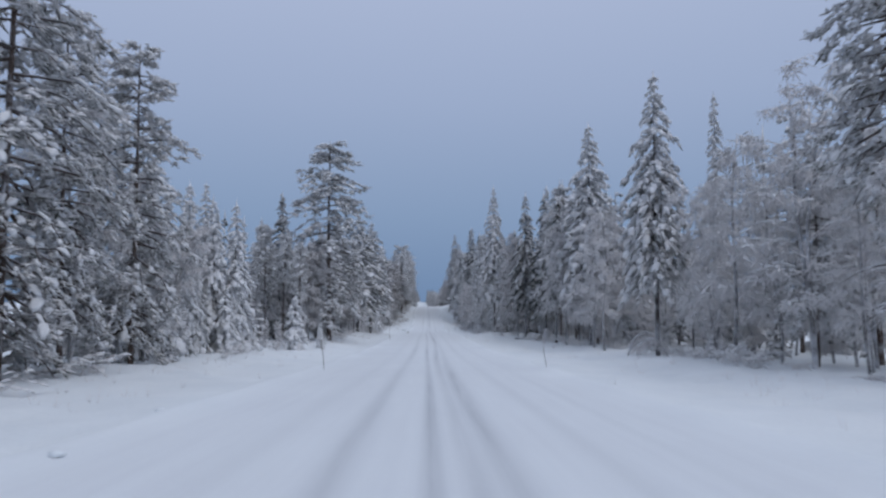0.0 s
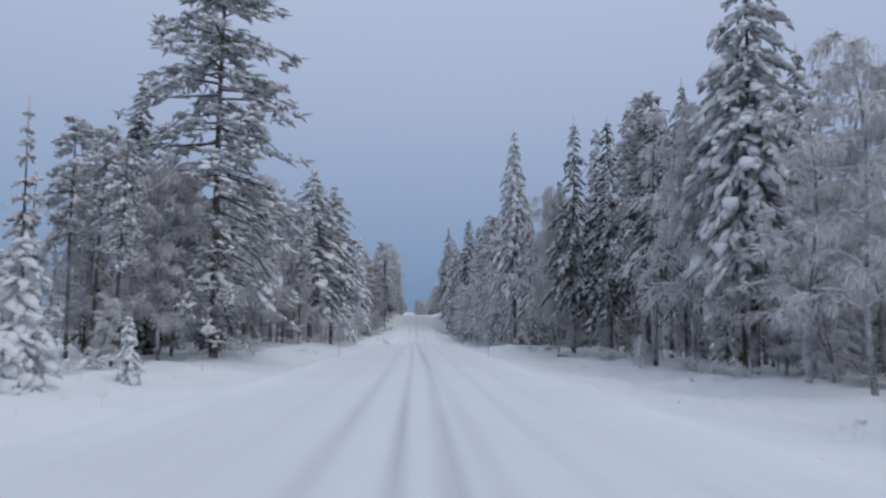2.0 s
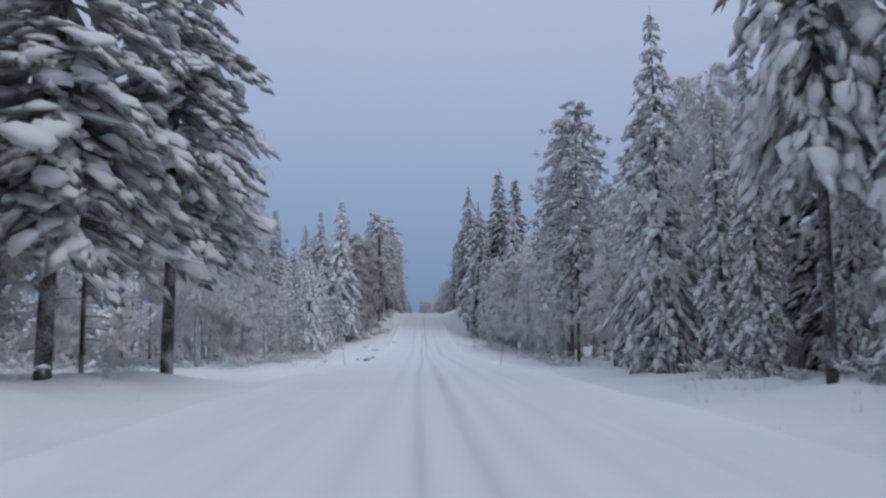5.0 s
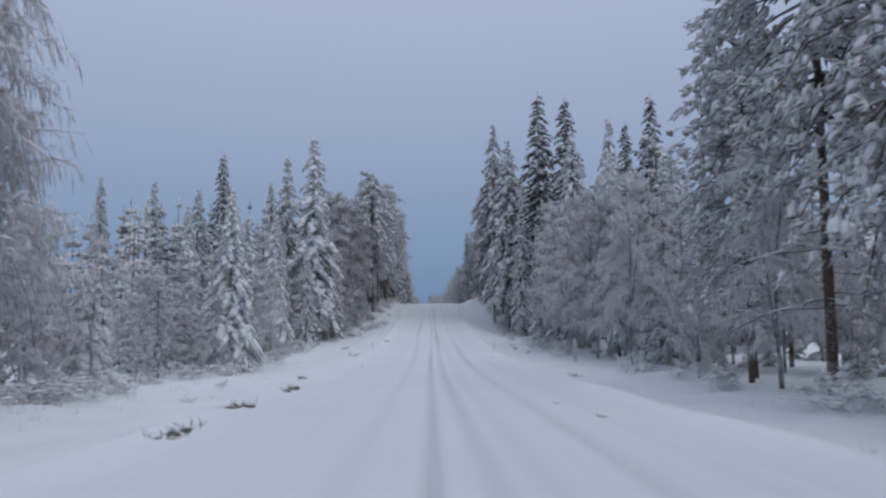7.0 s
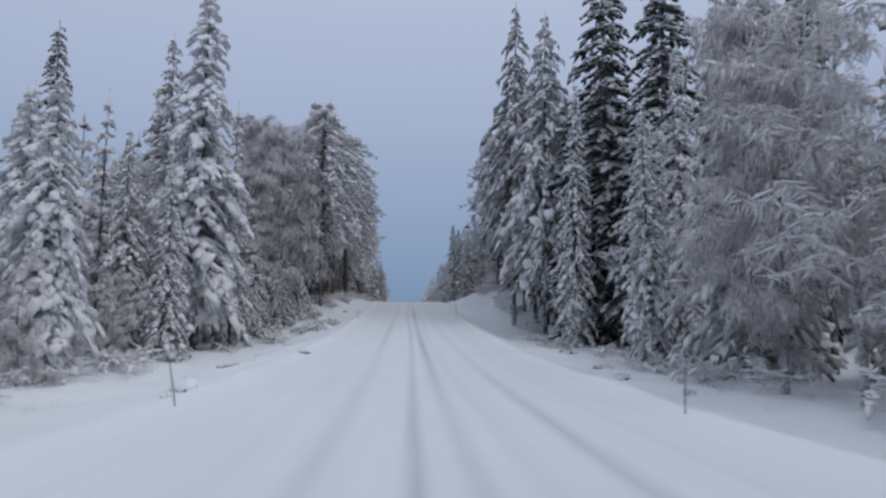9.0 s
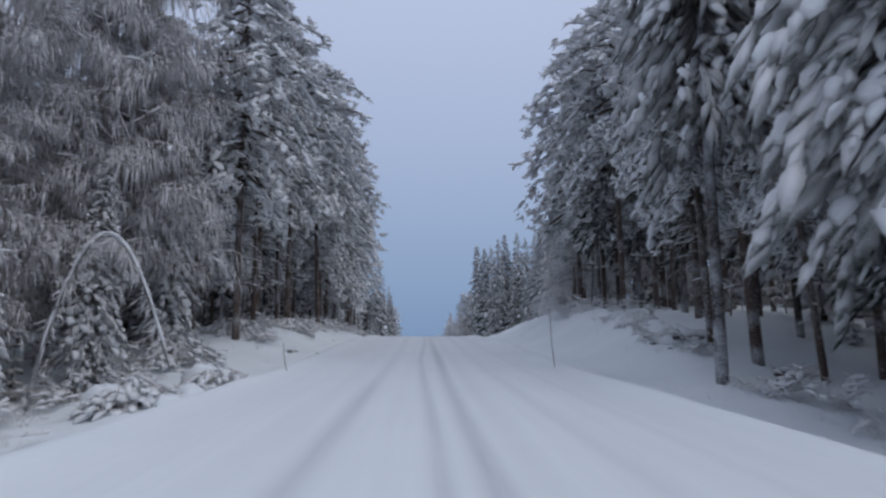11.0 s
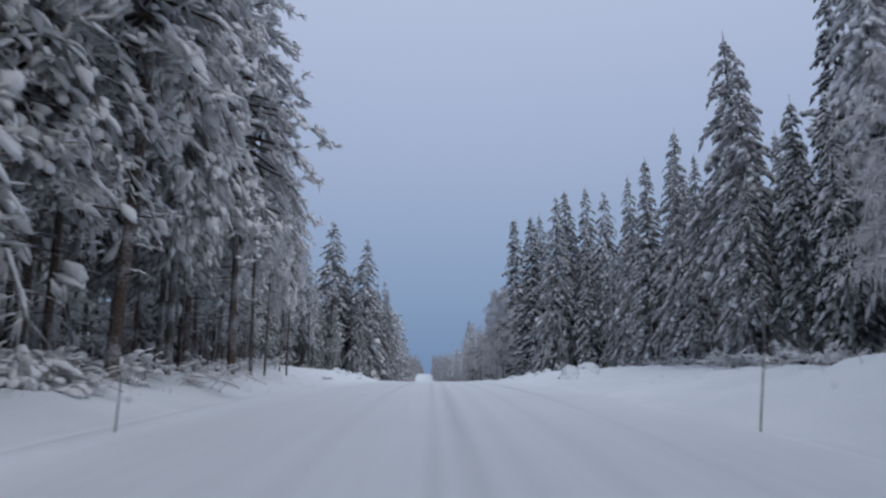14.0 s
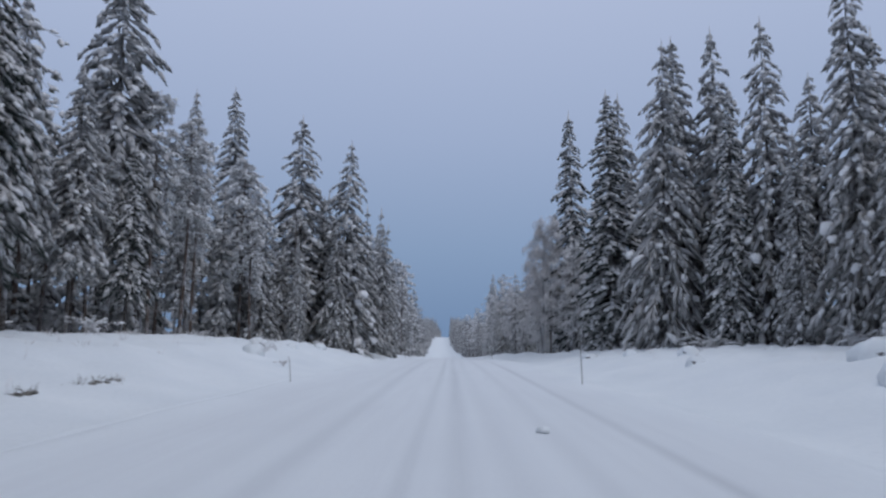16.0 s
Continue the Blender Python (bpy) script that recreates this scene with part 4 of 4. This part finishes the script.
# the woods behind, tree upon tree: one object
def deep_woods():
    rng = random.Random(9)
    far = [[s.arrays() for s in shapes] + [mats, h] for shapes, mats, h in (
        (spruce_shape(41, 18, 0.13, 1.0, 0.05, 14, 5, 2, 1, fine=1.05, sides=4), (0, 1, 2), 18),
        (spruce_shape(42, 18, 0.11, 0.9, 0.06, 14, 5, 2, 1, fine=1.05, sides=4), (0, 1, 2), 18),
        (spruce_shape(43, 18, 0.10, 0.4, 0.05, 14, 5, 2, 1, fine=1.05, sides=4), (0, 3, 2), 18),
        (pine_shape(44, 18, 0.42, 0.14, 0.9, 26, 6, 2, 3, 2.5, 1.45, 0.0, 1, 4), (4, 5, 2), 18),
        (pine_shape(45, 18, 0.36, 0.15, 0.9, 26, 6, 2, 3, 2.5, 1.45, 0.0, 1, 4), (4, 5, 2), 18),
        (birch_shape(46, 12, 12, 4, 4), (6, 7, 2), 12),
        (birch_shape(47, 8, 7, 4, 4, 0.1, 0.35, 2), (6, 7, 2), 8),
        (spruce_shape(48, 18, 0.14, 1.0, 0.03, 9, 5, 1, 1, fine=1.7, sides=4), (0, 1, 2), 18),
        (spruce_shape(49, 18, 0.12, 0.8, 0.05, 9, 5, 1, 1, fine=1.7, sides=4), (0, 1, 2), 18),
        (spruce_shape(50, 18, 0.15, 0.9, 0.03, 7, 4, 0, 1, fine=2.3, load=1.6, sides=4), (0, 1, 2), 18))]
    verts, faces, index, total = [], [], [], 0
    for side in (-1, 1):
        y = -15.0
        while y < 1000:
            rows = ((6, 10), (10, 16), (16, 25), (25, 40)) if y < 330 else ((0, 2.5), (2, 5), (4, 9), (9, 16)) if y < 420 else ((0, 2), (2, 5), (5, 10))
            if side < 0 and 330 <= y < 410:
                rows = rows + ((16, 24), (24, 34))
            if side > 0 and 112 < y < 160:
                rows = ((4, 8), (6, 10), (10, 16), (16, 25), (25, 40))
            if side < 0 and (276 < y < 332 or 200 < y < 262) or side > 0 and 200 < y < 262:
                rows = ((3, 5), (5, 8), (6, 10), (8, 12), (10, 16), (12, 18), (16, 25), (24, 32), (30, 40))
            if 68 < y < 125:
                rows = ((4, 8), (6, 10), (8, 12), (10, 16), (16, 25))
            if y < 400:
                rows = rows + ((38, 60),)
            for lo, hi in rows:
                yy = y + rng.uniform(-1.8, 1.8)
                x = float(middle(yy)) + side * (float(edge_x(side, yy)) + rng.uniform(lo, hi))
                open_patch = side < 0 and 140 < yy < 192 and abs(x) < 34
                if not free(x, yy, 1.6) or (lo >= 38 and rng.random() < 0.25) or (16 <= lo < 38 and len(rows) < 9 and rng.random() < 0.45) or (open_patch and rng.random() < 0.1):
                    continue
                pick = rng.choices(range(7), (1, 1, 0, 0, 0, 2, 4) if open_patch else ((4, 4, 3, 1, 1, 0, 0) if lo > 7 else (1, 1, 1, 5, 5, 0, 0)) if len(rows) > 8 else (3, 3, 1, 0, 0, 3, 4) if side < 0 and 30 < yy < 80 else (3, 3, 1, 2, 2, 2, 3) if side < 0 and 80 <= yy < 125 else (3, 3, 2, 3, 3, 2, 3))[0]
                if lo >= 10 and pick < 6 or yy > 460:
                    pick = 9 if lo >= 24 or yy > 560 and lo > 1 else 7 + pick % 2
                arrays, mats, h = far[pick][:3], far[pick][3], far[pick][4]
                tall = rng.uniform(6, 11) if pick in (5, 6) else rng.uniform(12, 16.5) if side < 0 and 286 < yy < 332 else rng.uniform(10.5, 14) if side < 0 and 30 < yy < 125 else rng.uniform(8, 12) if side > 0 and 342 < yy < 480 else rng.uniform(9, 14) if yy > 480 else rng.uniform(12, 18.5)
                if open_patch:
                    tall *= 0.6
                s, turn = tall / h, rng.uniform(0, 6.283)
                c, n = math.cos(turn) * s * 1.05, math.sin(turn) * s * 1.05
                m = np.array(((c, -n, 0), (n, c, 0), (0, 0, s)), np.float32)
                foot = np.array((x, yy, float(ground_z(x, yy)) - 0.05), np.float32)
                # up to y = 270 the pines take the needles with shade lifted in colour
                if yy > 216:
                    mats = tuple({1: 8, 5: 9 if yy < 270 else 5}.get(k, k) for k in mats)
                for (v, f), mat in zip(arrays, mats):
                    if len(f):
                        verts.append(v @ m.T + foot)
                        faces.append(f + total)
                        index.append(np.full(len(f), mat))
                        total += len(v)
            # low growth between the trunks
            for lo, hi in (((2.5, 5), (3.5, 8), (4, 7), (5, 9), (7, 14), (12, 20), (18, 30)) if side < 0 and 202 < y < 262 else ((3.5, 8), (7, 14), (12, 20), (18, 30), (24, 40), (36, 60)) if side < 0 and 272 < y < 330 else ((3.5, 8), (7, 14), (12, 20), (18, 30)) if 200 < y < 330 else ((2.5, 6), (3.5, 8), (6, 11), (7, 14), (12, 20)) if side > 0 and 62 < y < 125 else ((3.5, 8), (7, 14))) if y < 330 else ():
                yy = y + rng.uniform(-2, 2)
                x = float(middle(yy)) + side * (float(edge_x(side, yy)) + rng.uniform(lo, hi))
                if free(x, yy, 1.0):
                    bare = lo < 12 and (196 < yy < 300 or side > 0 and 62 < yy < 125) and rng.random() < 0.65
                    s, turn = rng.uniform(2.2, 4.6) / 18, rng.uniform(0, 6.283)
                    if bare:
                        s *= 18 / 8 * 1.2
                    c, n = math.cos(turn) * s * (1.1 if bare else 1.5), math.sin(turn) * s * (1.1 if bare else 1.5)
                    m = np.array(((c, -n, 0), (n, c, 0), (0, 0, s)), np.float32)
                    foot = np.array((x, yy, float(ground_z(x, yy)) - 0.05), np.float32)
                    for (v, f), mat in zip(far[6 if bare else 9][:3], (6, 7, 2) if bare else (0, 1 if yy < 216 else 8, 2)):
                        verts.append(v @ m.T + foot)
                        faces.append(f + total)
                        index.append(np.full(len(f), mat))
                        total += len(v)
            y += 4.0 if y < 330 else 3.4 if y < 520 else 5.0
    mats = [SPRUCE_BARK, NEEDLES, TREE_SNOW, DARK_NEEDLES, PINE_BARK, PINE_NEEDLES, BIRCH_BARK, TWIGS, GREEN_NEEDLES, LIFTED_PINE]
    me = tri_mesh("woods", np.concatenate(verts), np.concatenate(faces), mats, np.concatenate(index))
    return tagged(new("woods", me), "deep snowy forest of spruce, pine and birch", "forest", kind="stuff")


deep_woods()

# the models give way to their copies
for models in KINDS.values():
    for src in models:
        for ob in (*src.children_recursive, src):
            bpy.data.objects.remove(ob)

# ---- small things along the road ----
def dry_material(name, dark, light, scale=18.0):
    m, n, l, b = node_material(name)
    geo = n.new("ShaderNodeNewGeometry")
    fine = noise_node(n, l, scale, 4, geo.outputs["Position"])
    l.new(ramp_node(n, l, fine.outputs["Fac"], ((0.3, dark), (0.7, light))).outputs["Color"], b.inputs["Base Color"])
    b.inputs["Roughness"].default_value = 0.9
    bump_node(n, l, b, fine.outputs["Fac"], 0.6, 0.02)
    return m


STAKE_WOOD = dry_material("weathered_stake_wood", (0.14, 0.13, 0.125), (0.30, 0.285, 0.27))
ROCK = dry_material("grey_granite", (0.07, 0.07, 0.075), (0.22, 0.22, 0.23), 7.0)
TURF = dry_material("frozen_turf", (0.06, 0.056, 0.05), (0.24, 0.225, 0.20), 12.0)
PALE_WOOD = dry_material("pale_frosted_wood", (0.42, 0.41, 0.40), (0.62, 0.62, 0.62), 9.0)


def foot(x, y):
    return Vector((x, y, float(ground_z(x, y))))


def add_part(name, shape, material, parent, label="", kind=""):
    ob = new(name, tri_mesh(name, *shape.arrays(), [material]))
    ob.parent = parent
    return tagged(ob, label, kind=kind)


def make_stake(x, y, h, lean_x, lean_y, seed):
    """A thin wooden snow stake, a little bent."""
    top = tagged(new("snow_stake"), "thin bent wooden snow stake stuck in the verge snow", "snow stake", "snow stakes")
    top.matrix_world = Matrix.Translation(foot(x, y))
    pole = Shape()
    pts = [Vector((lean_x * u * h + 0.02 * math.sin(u * 5 + seed), lean_y * u * h, h * u - 0.25 * (1 - u))) for u in (0, 0.25, 0.5, 0.75, 1)]
    pole.tube(pts, [0.013, 0.0125, 0.0115, 0.010, 0.008], 6)
    add_part("pole", pole, STAKE_WOOD, top)
    return top


STAKES = ((-3.75, 24.4, 1.25, -0.10, 0), (4.3, 24.6, 1.05, -0.10, 0), (-4.0, 71.0, 1.2, -0.06, 0), (4.1, 71.0, 1.1, 0.05, 0), (-3.76, 117.56, 1.25, -0.26, 0.0), (3.55, 117.3, 0.95, 0.13, 0),
          (-3.9, 164.0, 0.75, -0.15, 0), (3.95, 163.2, 0.8, 0.13, 0), (-4.0, 206.4, 0.8, -0.2, 0), (3.85, 207.5, 1.85, -0.09, 0), (-4.2, 247.2, 0.85, -0.05, 0), (4.35, 247.2, 1.9, 0.11, 0),
          (-4.2, 291.0, 0.7, -0.05, 0), (4.05, 291.5, 1.6, -0.02, 0), (-4.0, 335.0, 1.2, 0.05, 0), (4.1, 335.0, 1.3, -0.05, 0))
for n, row in enumerate(STAKES):
    make_stake(*row, n)


def blob(shape, c, sx, sy, sz, rng, rings=6, sides=12, rough=0.18, floor=-0.35):
    """A rounded, uneven lump, closed, standing on c."""
    base = len(shape.v)
    for k in range(rings + 1):
        p = math.pi * (0.5 - k / rings)
        for s in range(sides):
            a = 2 * math.pi * s / sides
            q = 1 + rough * (math.sin(a * 2 + k * 1.1 + c.x) * 0.6 + rng.uniform(-0.5, 0.5))
            z = math.sin(p)
            shape.v.append(c + Vector((math.cos(a) * math.cos(p) * sx * q, math.sin(a) * math.cos(p) * sy * q, max(z, floor) * sz * (1 + rough * rng.uniform(-0.3, 0.3)))))
    for k in range(rings):
        for s in range(sides):
            i, j = base + k * sides + s, base + k * sides + (s + 1) % sides
            shape.f += [(i, i + sides, j + sides), (i, j + sides, j)]


def make_boulder(x, y, r, tall, seed, label):
    rng = random.Random(seed)
    top = tagged(new("boulder"), label, "boulder", "roadside boulders")
    top.matrix_world = Matrix.Translation(foot(x, y))
    stone, cap = Shape(), Shape()
    blob(stone, Vector((-0.02, -r * 0.25, tall * 0.0)), r * 0.7, r * 0.7, tall * 0.4, rng, 6, 11, 0.25)
    blob(cap, Vector((0.03, 0.02, -0.12)), r * 1.2, r * 1.12, tall * 0.95 + 0.1, rng, 8, 16, 0.3, -0.3)
    add_part("stone", stone, ROCK, top)
    add_part("snow_cap", cap, SNOW, top, "thick rounded cap of white snow")
    return top


SNOWY = "boulder under a thick rounded cap of snow"
for n, (x, y, r, tall) in enumerate(((-5.9, 202.5, 0.33, 0.36), (-7.4, 209.5, 0.6, 0.7), (-6.7, 206.2, 0.42, 0.5), (-8.4, 205.0, 0.7, 0.8), (8.45, 210.2, 0.2, 0.24), (8.2, 211.3, 0.18, 0.14), (-6.1, 171.2, 0.4, 0.45),
                                     (9.5, 285.5, 0.55, 0.8), (11.8, 290.0, 0.7, 0.6), (8.9, 296.0, 0.3, 0.3), (10.6, 301.5, 0.4, 0.35), (9.8, 308.0, 0.35, 0.4), (8.8, 314.0, 0.45, 0.35), (-9.4, 313.0, 0.35, 0.3), (-8.9, 319.0, 0.4, 0.35), (-10.0, 307.6, 0.45, 0.45), (-8.8, 303.0, 0.5, 0.5))):
    make_boulder(x, y, r, tall, 60 + n, SNOWY)


def make_turf(x, y, long, wide, seed):
    """A strip of bare frozen turf at the cut edge of the plowed snow, with stalks sticking out."""
    rng = random.Random(seed)
    top = tagged(new("turf_clump"), "dark frozen turf showing through the snow of the verge", "turf", "bare turf at the verge")
    top.matrix_world = Matrix.Translation(foot(x, y)) @ Matrix.Rotation(rng.uniform(-0.25, 0.25), 4, "Z")
    soil, stalks, cap = Shape(), Shape(), Shape()
    n = max(4, round(long / 0.17))
    for k in range(n):
        c = Vector((rng.uniform(-0.5, 0.5) * wide, (k / (n - 1) - 0.5) * long + rng.uniform(-0.1, 0.1), -0.01))
        if rng.random() < 0.7:
            blob(soil, c, rng.uniform(0.05, 0.15), rng.uniform(0.07, 0.17), rng.uniform(0.03, 0.09), rng, 4, 7, 0.4)
        if rng.random() < 0.6:
            blob(cap, c + Vector((-0.08, 0.05, 0.03)), rng.uniform(0.08, 0.2), rng.uniform(0.08, 0.2), rng.uniform(0.05, 0.1), rng, 4, 8, 0.35)
        for s in range(6):
            e = c + Vector((rng.uniform(-0.15, 0.15), rng.uniform(-0.15, 0.15), 0.0))
            stalks.spindle(e, e + out_dir(rng.uniform(0, 6.28), rng.uniform(0.2, 1.2)) * rng.uniform(0.10, 0.28), 0.008, rng)
    add_part("soil", soil, TURF, top, kind="stuff")
    add_part("grass", stalks, TURF, top, kind="stuff")
    add_part("snow_patch", cap, SNOW, top, kind="stuff")
    return top


for n, (x, y, long, wide) in enumerate(((-3.78, 128.8, 1.0, 0.2), (-4.0, 132.6, 0.6, 0.2), (-3.95, 137.3, 0.9, 0.2), (-6.2, 151.2, 1.2, 0.35), (-5.6, 169.9, 1.4, 0.4), (-4.0, 178.0, 0.4, 0.2), (-7.55, 284.5, 0.7, 0.2), (-7.7, 287.4, 1.7, 0.22),
                                        (-6.2, 218.0, 1.2, 0.4), (6.9, 175.1, 0.8, 0.3), (7.1, 178.6, 0.7, 0.3), (8.2, 180.6, 0.9, 0.3), (7.4, 171.2, 0.8, 0.3), (8.3, 188.0, 1.6, 0.45), (8.6, 199.0, 0.8, 0.4), (8.8, 204.3, 0.9, 0.4), (6.9, 152.0, 0.8, 0.3),
                                        (-8.2, 184.0, 1.4, 0.5), (-8.0, 190.5, 1.8, 0.5), (-7.8, 197.0, 1.5, 0.5))):
    make_turf(x, y, long, wide, 90 + n)


def make_brush_pile(x, y, r, tall, seed):
    """Low bent brush pressed into one mound by the snow on it."""
    rng = random.Random(seed)
    top = tagged(new("brush_pile"), "mound of bent brush buried under snow", "brush", "snowy brush")
    top.matrix_world = Matrix.Translation(foot(x, y))
    stalks, cap = Shape(), Shape()
    for s in range(70):
        a, q = rng.uniform(0, 6.28), rng.uniform(0.2, 1.0)
        root = Vector((math.cos(a) * r * q * 0.9, math.sin(a) * r * 0.75 * q, 0))
        root.z = float(ground_z(x + root.x, y + root.y) - ground_z(x, y)) - 0.08
        mid = root * 0.75 + UP * tall * rng.uniform(0.5, 0.95)
        tip = root * 1.25 + UP * tall * rng.uniform(0.05, 0.5)
        stalks.tube([root, mid, tip], [0.016, 0.012, 0.006], 3)
        for t in range(5):
            e = mid.lerp(tip, rng.random())
            stalks.spindle(e, e + out_dir(rng.uniform(0, 6.28), rng.uniform(-0.8, 0.3)) * rng.uniform(0.15, 0.4), 0.018, rng)
    for s in range(190):
        a, q = rng.uniform(0, 6.28), math.sqrt(rng.random())
        c = Vector((math.cos(a) * r * q, math.sin(a) * r * 0.8 * q, 0))
        c.z = float(ground_z(x + c.x, y + c.y) - ground_z(x, y)) + tall * (1 - 0.75 * q * q) * rng.uniform(0.0, 0.9)
        cap.lump(c, Vector((c.x, c.y, -0.3)), rng.uniform(0.08, 0.3), rng.uniform(0.06, 0.2), rng.uniform(0.05, 0.12), rng, 7)
    add_part("wood", stalks, TWIGS, top, kind="stuff")
    add_part("snow_load", cap, TREE_SNOW, top, "soft white snow pressed into the brush", "stuff")
    return top


for n, (x, y, r, tall) in enumerate(((-8.0, 251.2, 1.4, 0.75), (-8.0, 226.5, 1.4, 0.75), (-8.8, 219.0, 1.6, 0.85), (-7.9, 233.0, 1.1, 0.6), (-8.2, 240.0, 1.4, 0.8), (-9.0, 212.0, 1.6, 1.0), (-7.6, 204.5, 1.3, 0.8), (-6.8, 208.5, 1.1, 0.7),
                                     (-12.0, 80.0, 1.0, 0.7), (8.8, 215.0, 0.8, 0.35), (9.2, 226.0, 0.8, 0.35))):
    make_brush_pile(x, y, r, tall, 130 + n)


def make_bowed_birch(x, y, span, tall, turn, seed):
    """A thin birch bent right over into an arch by its snow."""
    rng = random.Random(seed)
    top = tagged(new("birch"), "thin birch bowed over into an arch by snow", "birch tree", "roadside trees")
    top.matrix_world = Matrix.Translation(foot(x, y)) @ Matrix.Rotation(radians(turn), 4, "Z")
    stem, twigs, cap = Shape(), Shape(), Shape()
    pts = []
    for k in range(13):
        u = k / 12
        pts.append(Vector((span * (u ** 1.25), 0.15 * math.sin(u * 4), tall * math.sin(math.pi * min(1, u * 0.92)) - 0.1)))
    stem.tube(pts, [0.06 * (1 - 0.8 * k / 12) + 0.008 for k in range(13)], 6)
    for k in range(2, 12):
        d = pts[k + 1 if k < 12 else k] - pts[k - 1]
        cap.lump(pts[k] + UP * 0.05, d, d.length * 0.42, 0.07, 0.08, rng, 6)
        for s in range(16):
            e = pts[k] + (pts[k] - pts[k - 1]) * rng.uniform(-0.5, 0.5)
            t = out_dir(rng.uniform(0, 6.28), rng.uniform(-1.4, 0.3)) * rng.uniform(0.3, 0.9) - UP * rng.uniform(0.1, 0.5)
            twigs.spindle(e, e + t, 0.02, rng, 0.35)
    add_part("trunk", stem, BIRCH_BARK, top)
    add_part("crown", twigs, TWIGS, top, kind="stuff")
    add_part("snow_load", cap, TREE_SNOW, top, "line of snow along the bent stem", "stuff")
    return top


for n, row in enumerate(((13.8, 46.5, 3.2, 1.7, 10), (15.6, 43.5, 2.2, 1.2, 160), (-11.0, 206.0, 3.6, 5.2, 20), (-9.6, 249.5, 2.4, 3.4, 30), (12.2, 70.0, 2.6, 1.6, 60), (-13.5, 163.2, 2.2, 2.4, 200), (11.0, 98.0, 2.0, 1.4, 120))):
    make_bowed_birch(*row, 160 + n)


def make_log(x, y, long, r, turn, seed):
    """A fallen trunk, half sunk in the snow, with a ridge of snow on it and broken branch stubs."""
    rng = random.Random(seed)
    top = tagged(new("fallen_log"), "fallen dark trunk half buried in the snow of the bank", "log", "fallen logs")
    top.matrix_world = Matrix.Translation(foot(x, y)) @ Matrix.Rotation(radians(turn), 4, "Z")
    stem, stubs, cap = Shape(), Shape(), Shape()
    pts = [Vector((long * (k / 6 - 0.5), 0.05 * math.sin(k * 1.7 + seed), r * 0.55 + 0.03 * math.sin(k * 2.1))) for k in range(7)]
    stem.tube(pts, [r * (1 - 0.35 * k / 6) for k in range(7)], 9)
    stem.f += [(0, s + 1, s) for s in range(1, 8)]
    for k in range(1, 6):
        e = pts[k] + UP * r * 0.4
        stubs.tube([e, e + out_dir(rng.uniform(0, 6.28), rng.uniform(0.2, 1.1)) * rng.uniform(0.12, 0.4)], [0.02, 0.008], 4)
        cap.lump(pts[k] + UP * r * 0.85, Vector((1, 0, 0.05)), long * rng.uniform(0.1, 0.16), r * rng.uniform(0.6, 0.95), r * rng.uniform(0.35, 0.6), rng, 8)
    add_part("stem", stem, SPRUCE_BARK, top)
    add_part("branch_stubs", stubs, SPRUCE_BARK, top, kind="stuff")
    add_part("snow_cap", cap, SNOW, top, "ridge of white snow lying along the log", "stuff")
    return top


for n, row in enumerate(((9.3, 210.7, 1.3, 0.12, 14), (12.4, 86.4, 2.4, 0.10, -8), (10.6, 206.6, 2.0, 0.10, 40))):
    make_log(*row, 180 + n)


def make_post():
    """A squared, pale wooden marker post."""
    top = tagged(new("marker_post"), "pale frosted wooden marker post at the forest edge", "post")
    top.matrix_world = Matrix.Translation(foot(9.0, 161.7))
    shaft, cap = Shape(), Shape()
    shaft.tube([Vector((0, 0, -0.3)), Vector((0, 0, 0.02)), Vector((0.01, 0, 1.36)), Vector((0.01, 0, 1.40))], [0.085, 0.085, 0.082, 0.06], 4)
    cap.lump(Vector((0.01, 0, 1.41)), Vector((1, 0, 0)), 0.085, 0.085, 0.09, random.Random(3), 8)
    add_part("shaft", shaft, PALE_WOOD, top)
    add_part("snow_cap", cap, SNOW, top)


make_post()


# clods thrown aside by the plow, and dry stalks in the verge
def make_clod(x, y, r, seed):
    shape = Shape()
    blob(shape, Vector((0, 0, r * 0.3)), r, r * 0.8, r * 0.6, random.Random(seed), 5, 8, 0.3)
    ob = new("snow_clod", tri_mesh("snow_clod", *shape.arrays(), [SNOW]))
    ob.matrix_world = Matrix.Translation(foot(x, y))
    return tagged(ob, "grey clod of snow thrown aside by the plow", "snow clod", "snow clods")


clod_rng = random.Random(12)
for n, (x, y) in enumerate(((-3.9, 7.2), (-4.9, 12.5), (2.7, 130.5), (2.4, 133.0), (4.6, 156.2), (3.4, 158.0), (-3.4, 151.0), (5.6, 43.0), (6.2, 39.5), (-4.4, 214.5), (4.8, 222.0), (1.6, 281.5))):
    make_clod(x, y, clod_rng.uniform(0.06, 0.12), 200 + n)


def verge_stalks():
    rng = random.Random(33)
    shape = Shape()
    for k in range(1500):
        side = rng.choice((-1, 1))
        y = rng.uniform(0, 330)
        e = float(edge_x(side, y))
        x = side * (e - abs(rng.gauss(0, 1)) * (e - 5.2) * 0.35)
        if abs(x) < 5.3:
            continue
        c = foot(x, y) - UP * 0.03
        for s in range(rng.randint(2, 6)):
            o = Vector((rng.uniform(-0.12, 0.12), rng.uniform(-0.12, 0.12), 0))
            shape.spindle(c + o, c + o * 2.2 + UP * rng.uniform(0.12, 0.5), 0.007, rng, 0.3)
    return tagged(new("verge_grass", tri_mesh("verge_grass", *shape.arrays(), [TWIGS])), "dry frosted stalks poking through the verge snow", "dry grass", kind="stuff")


verge_stalks()
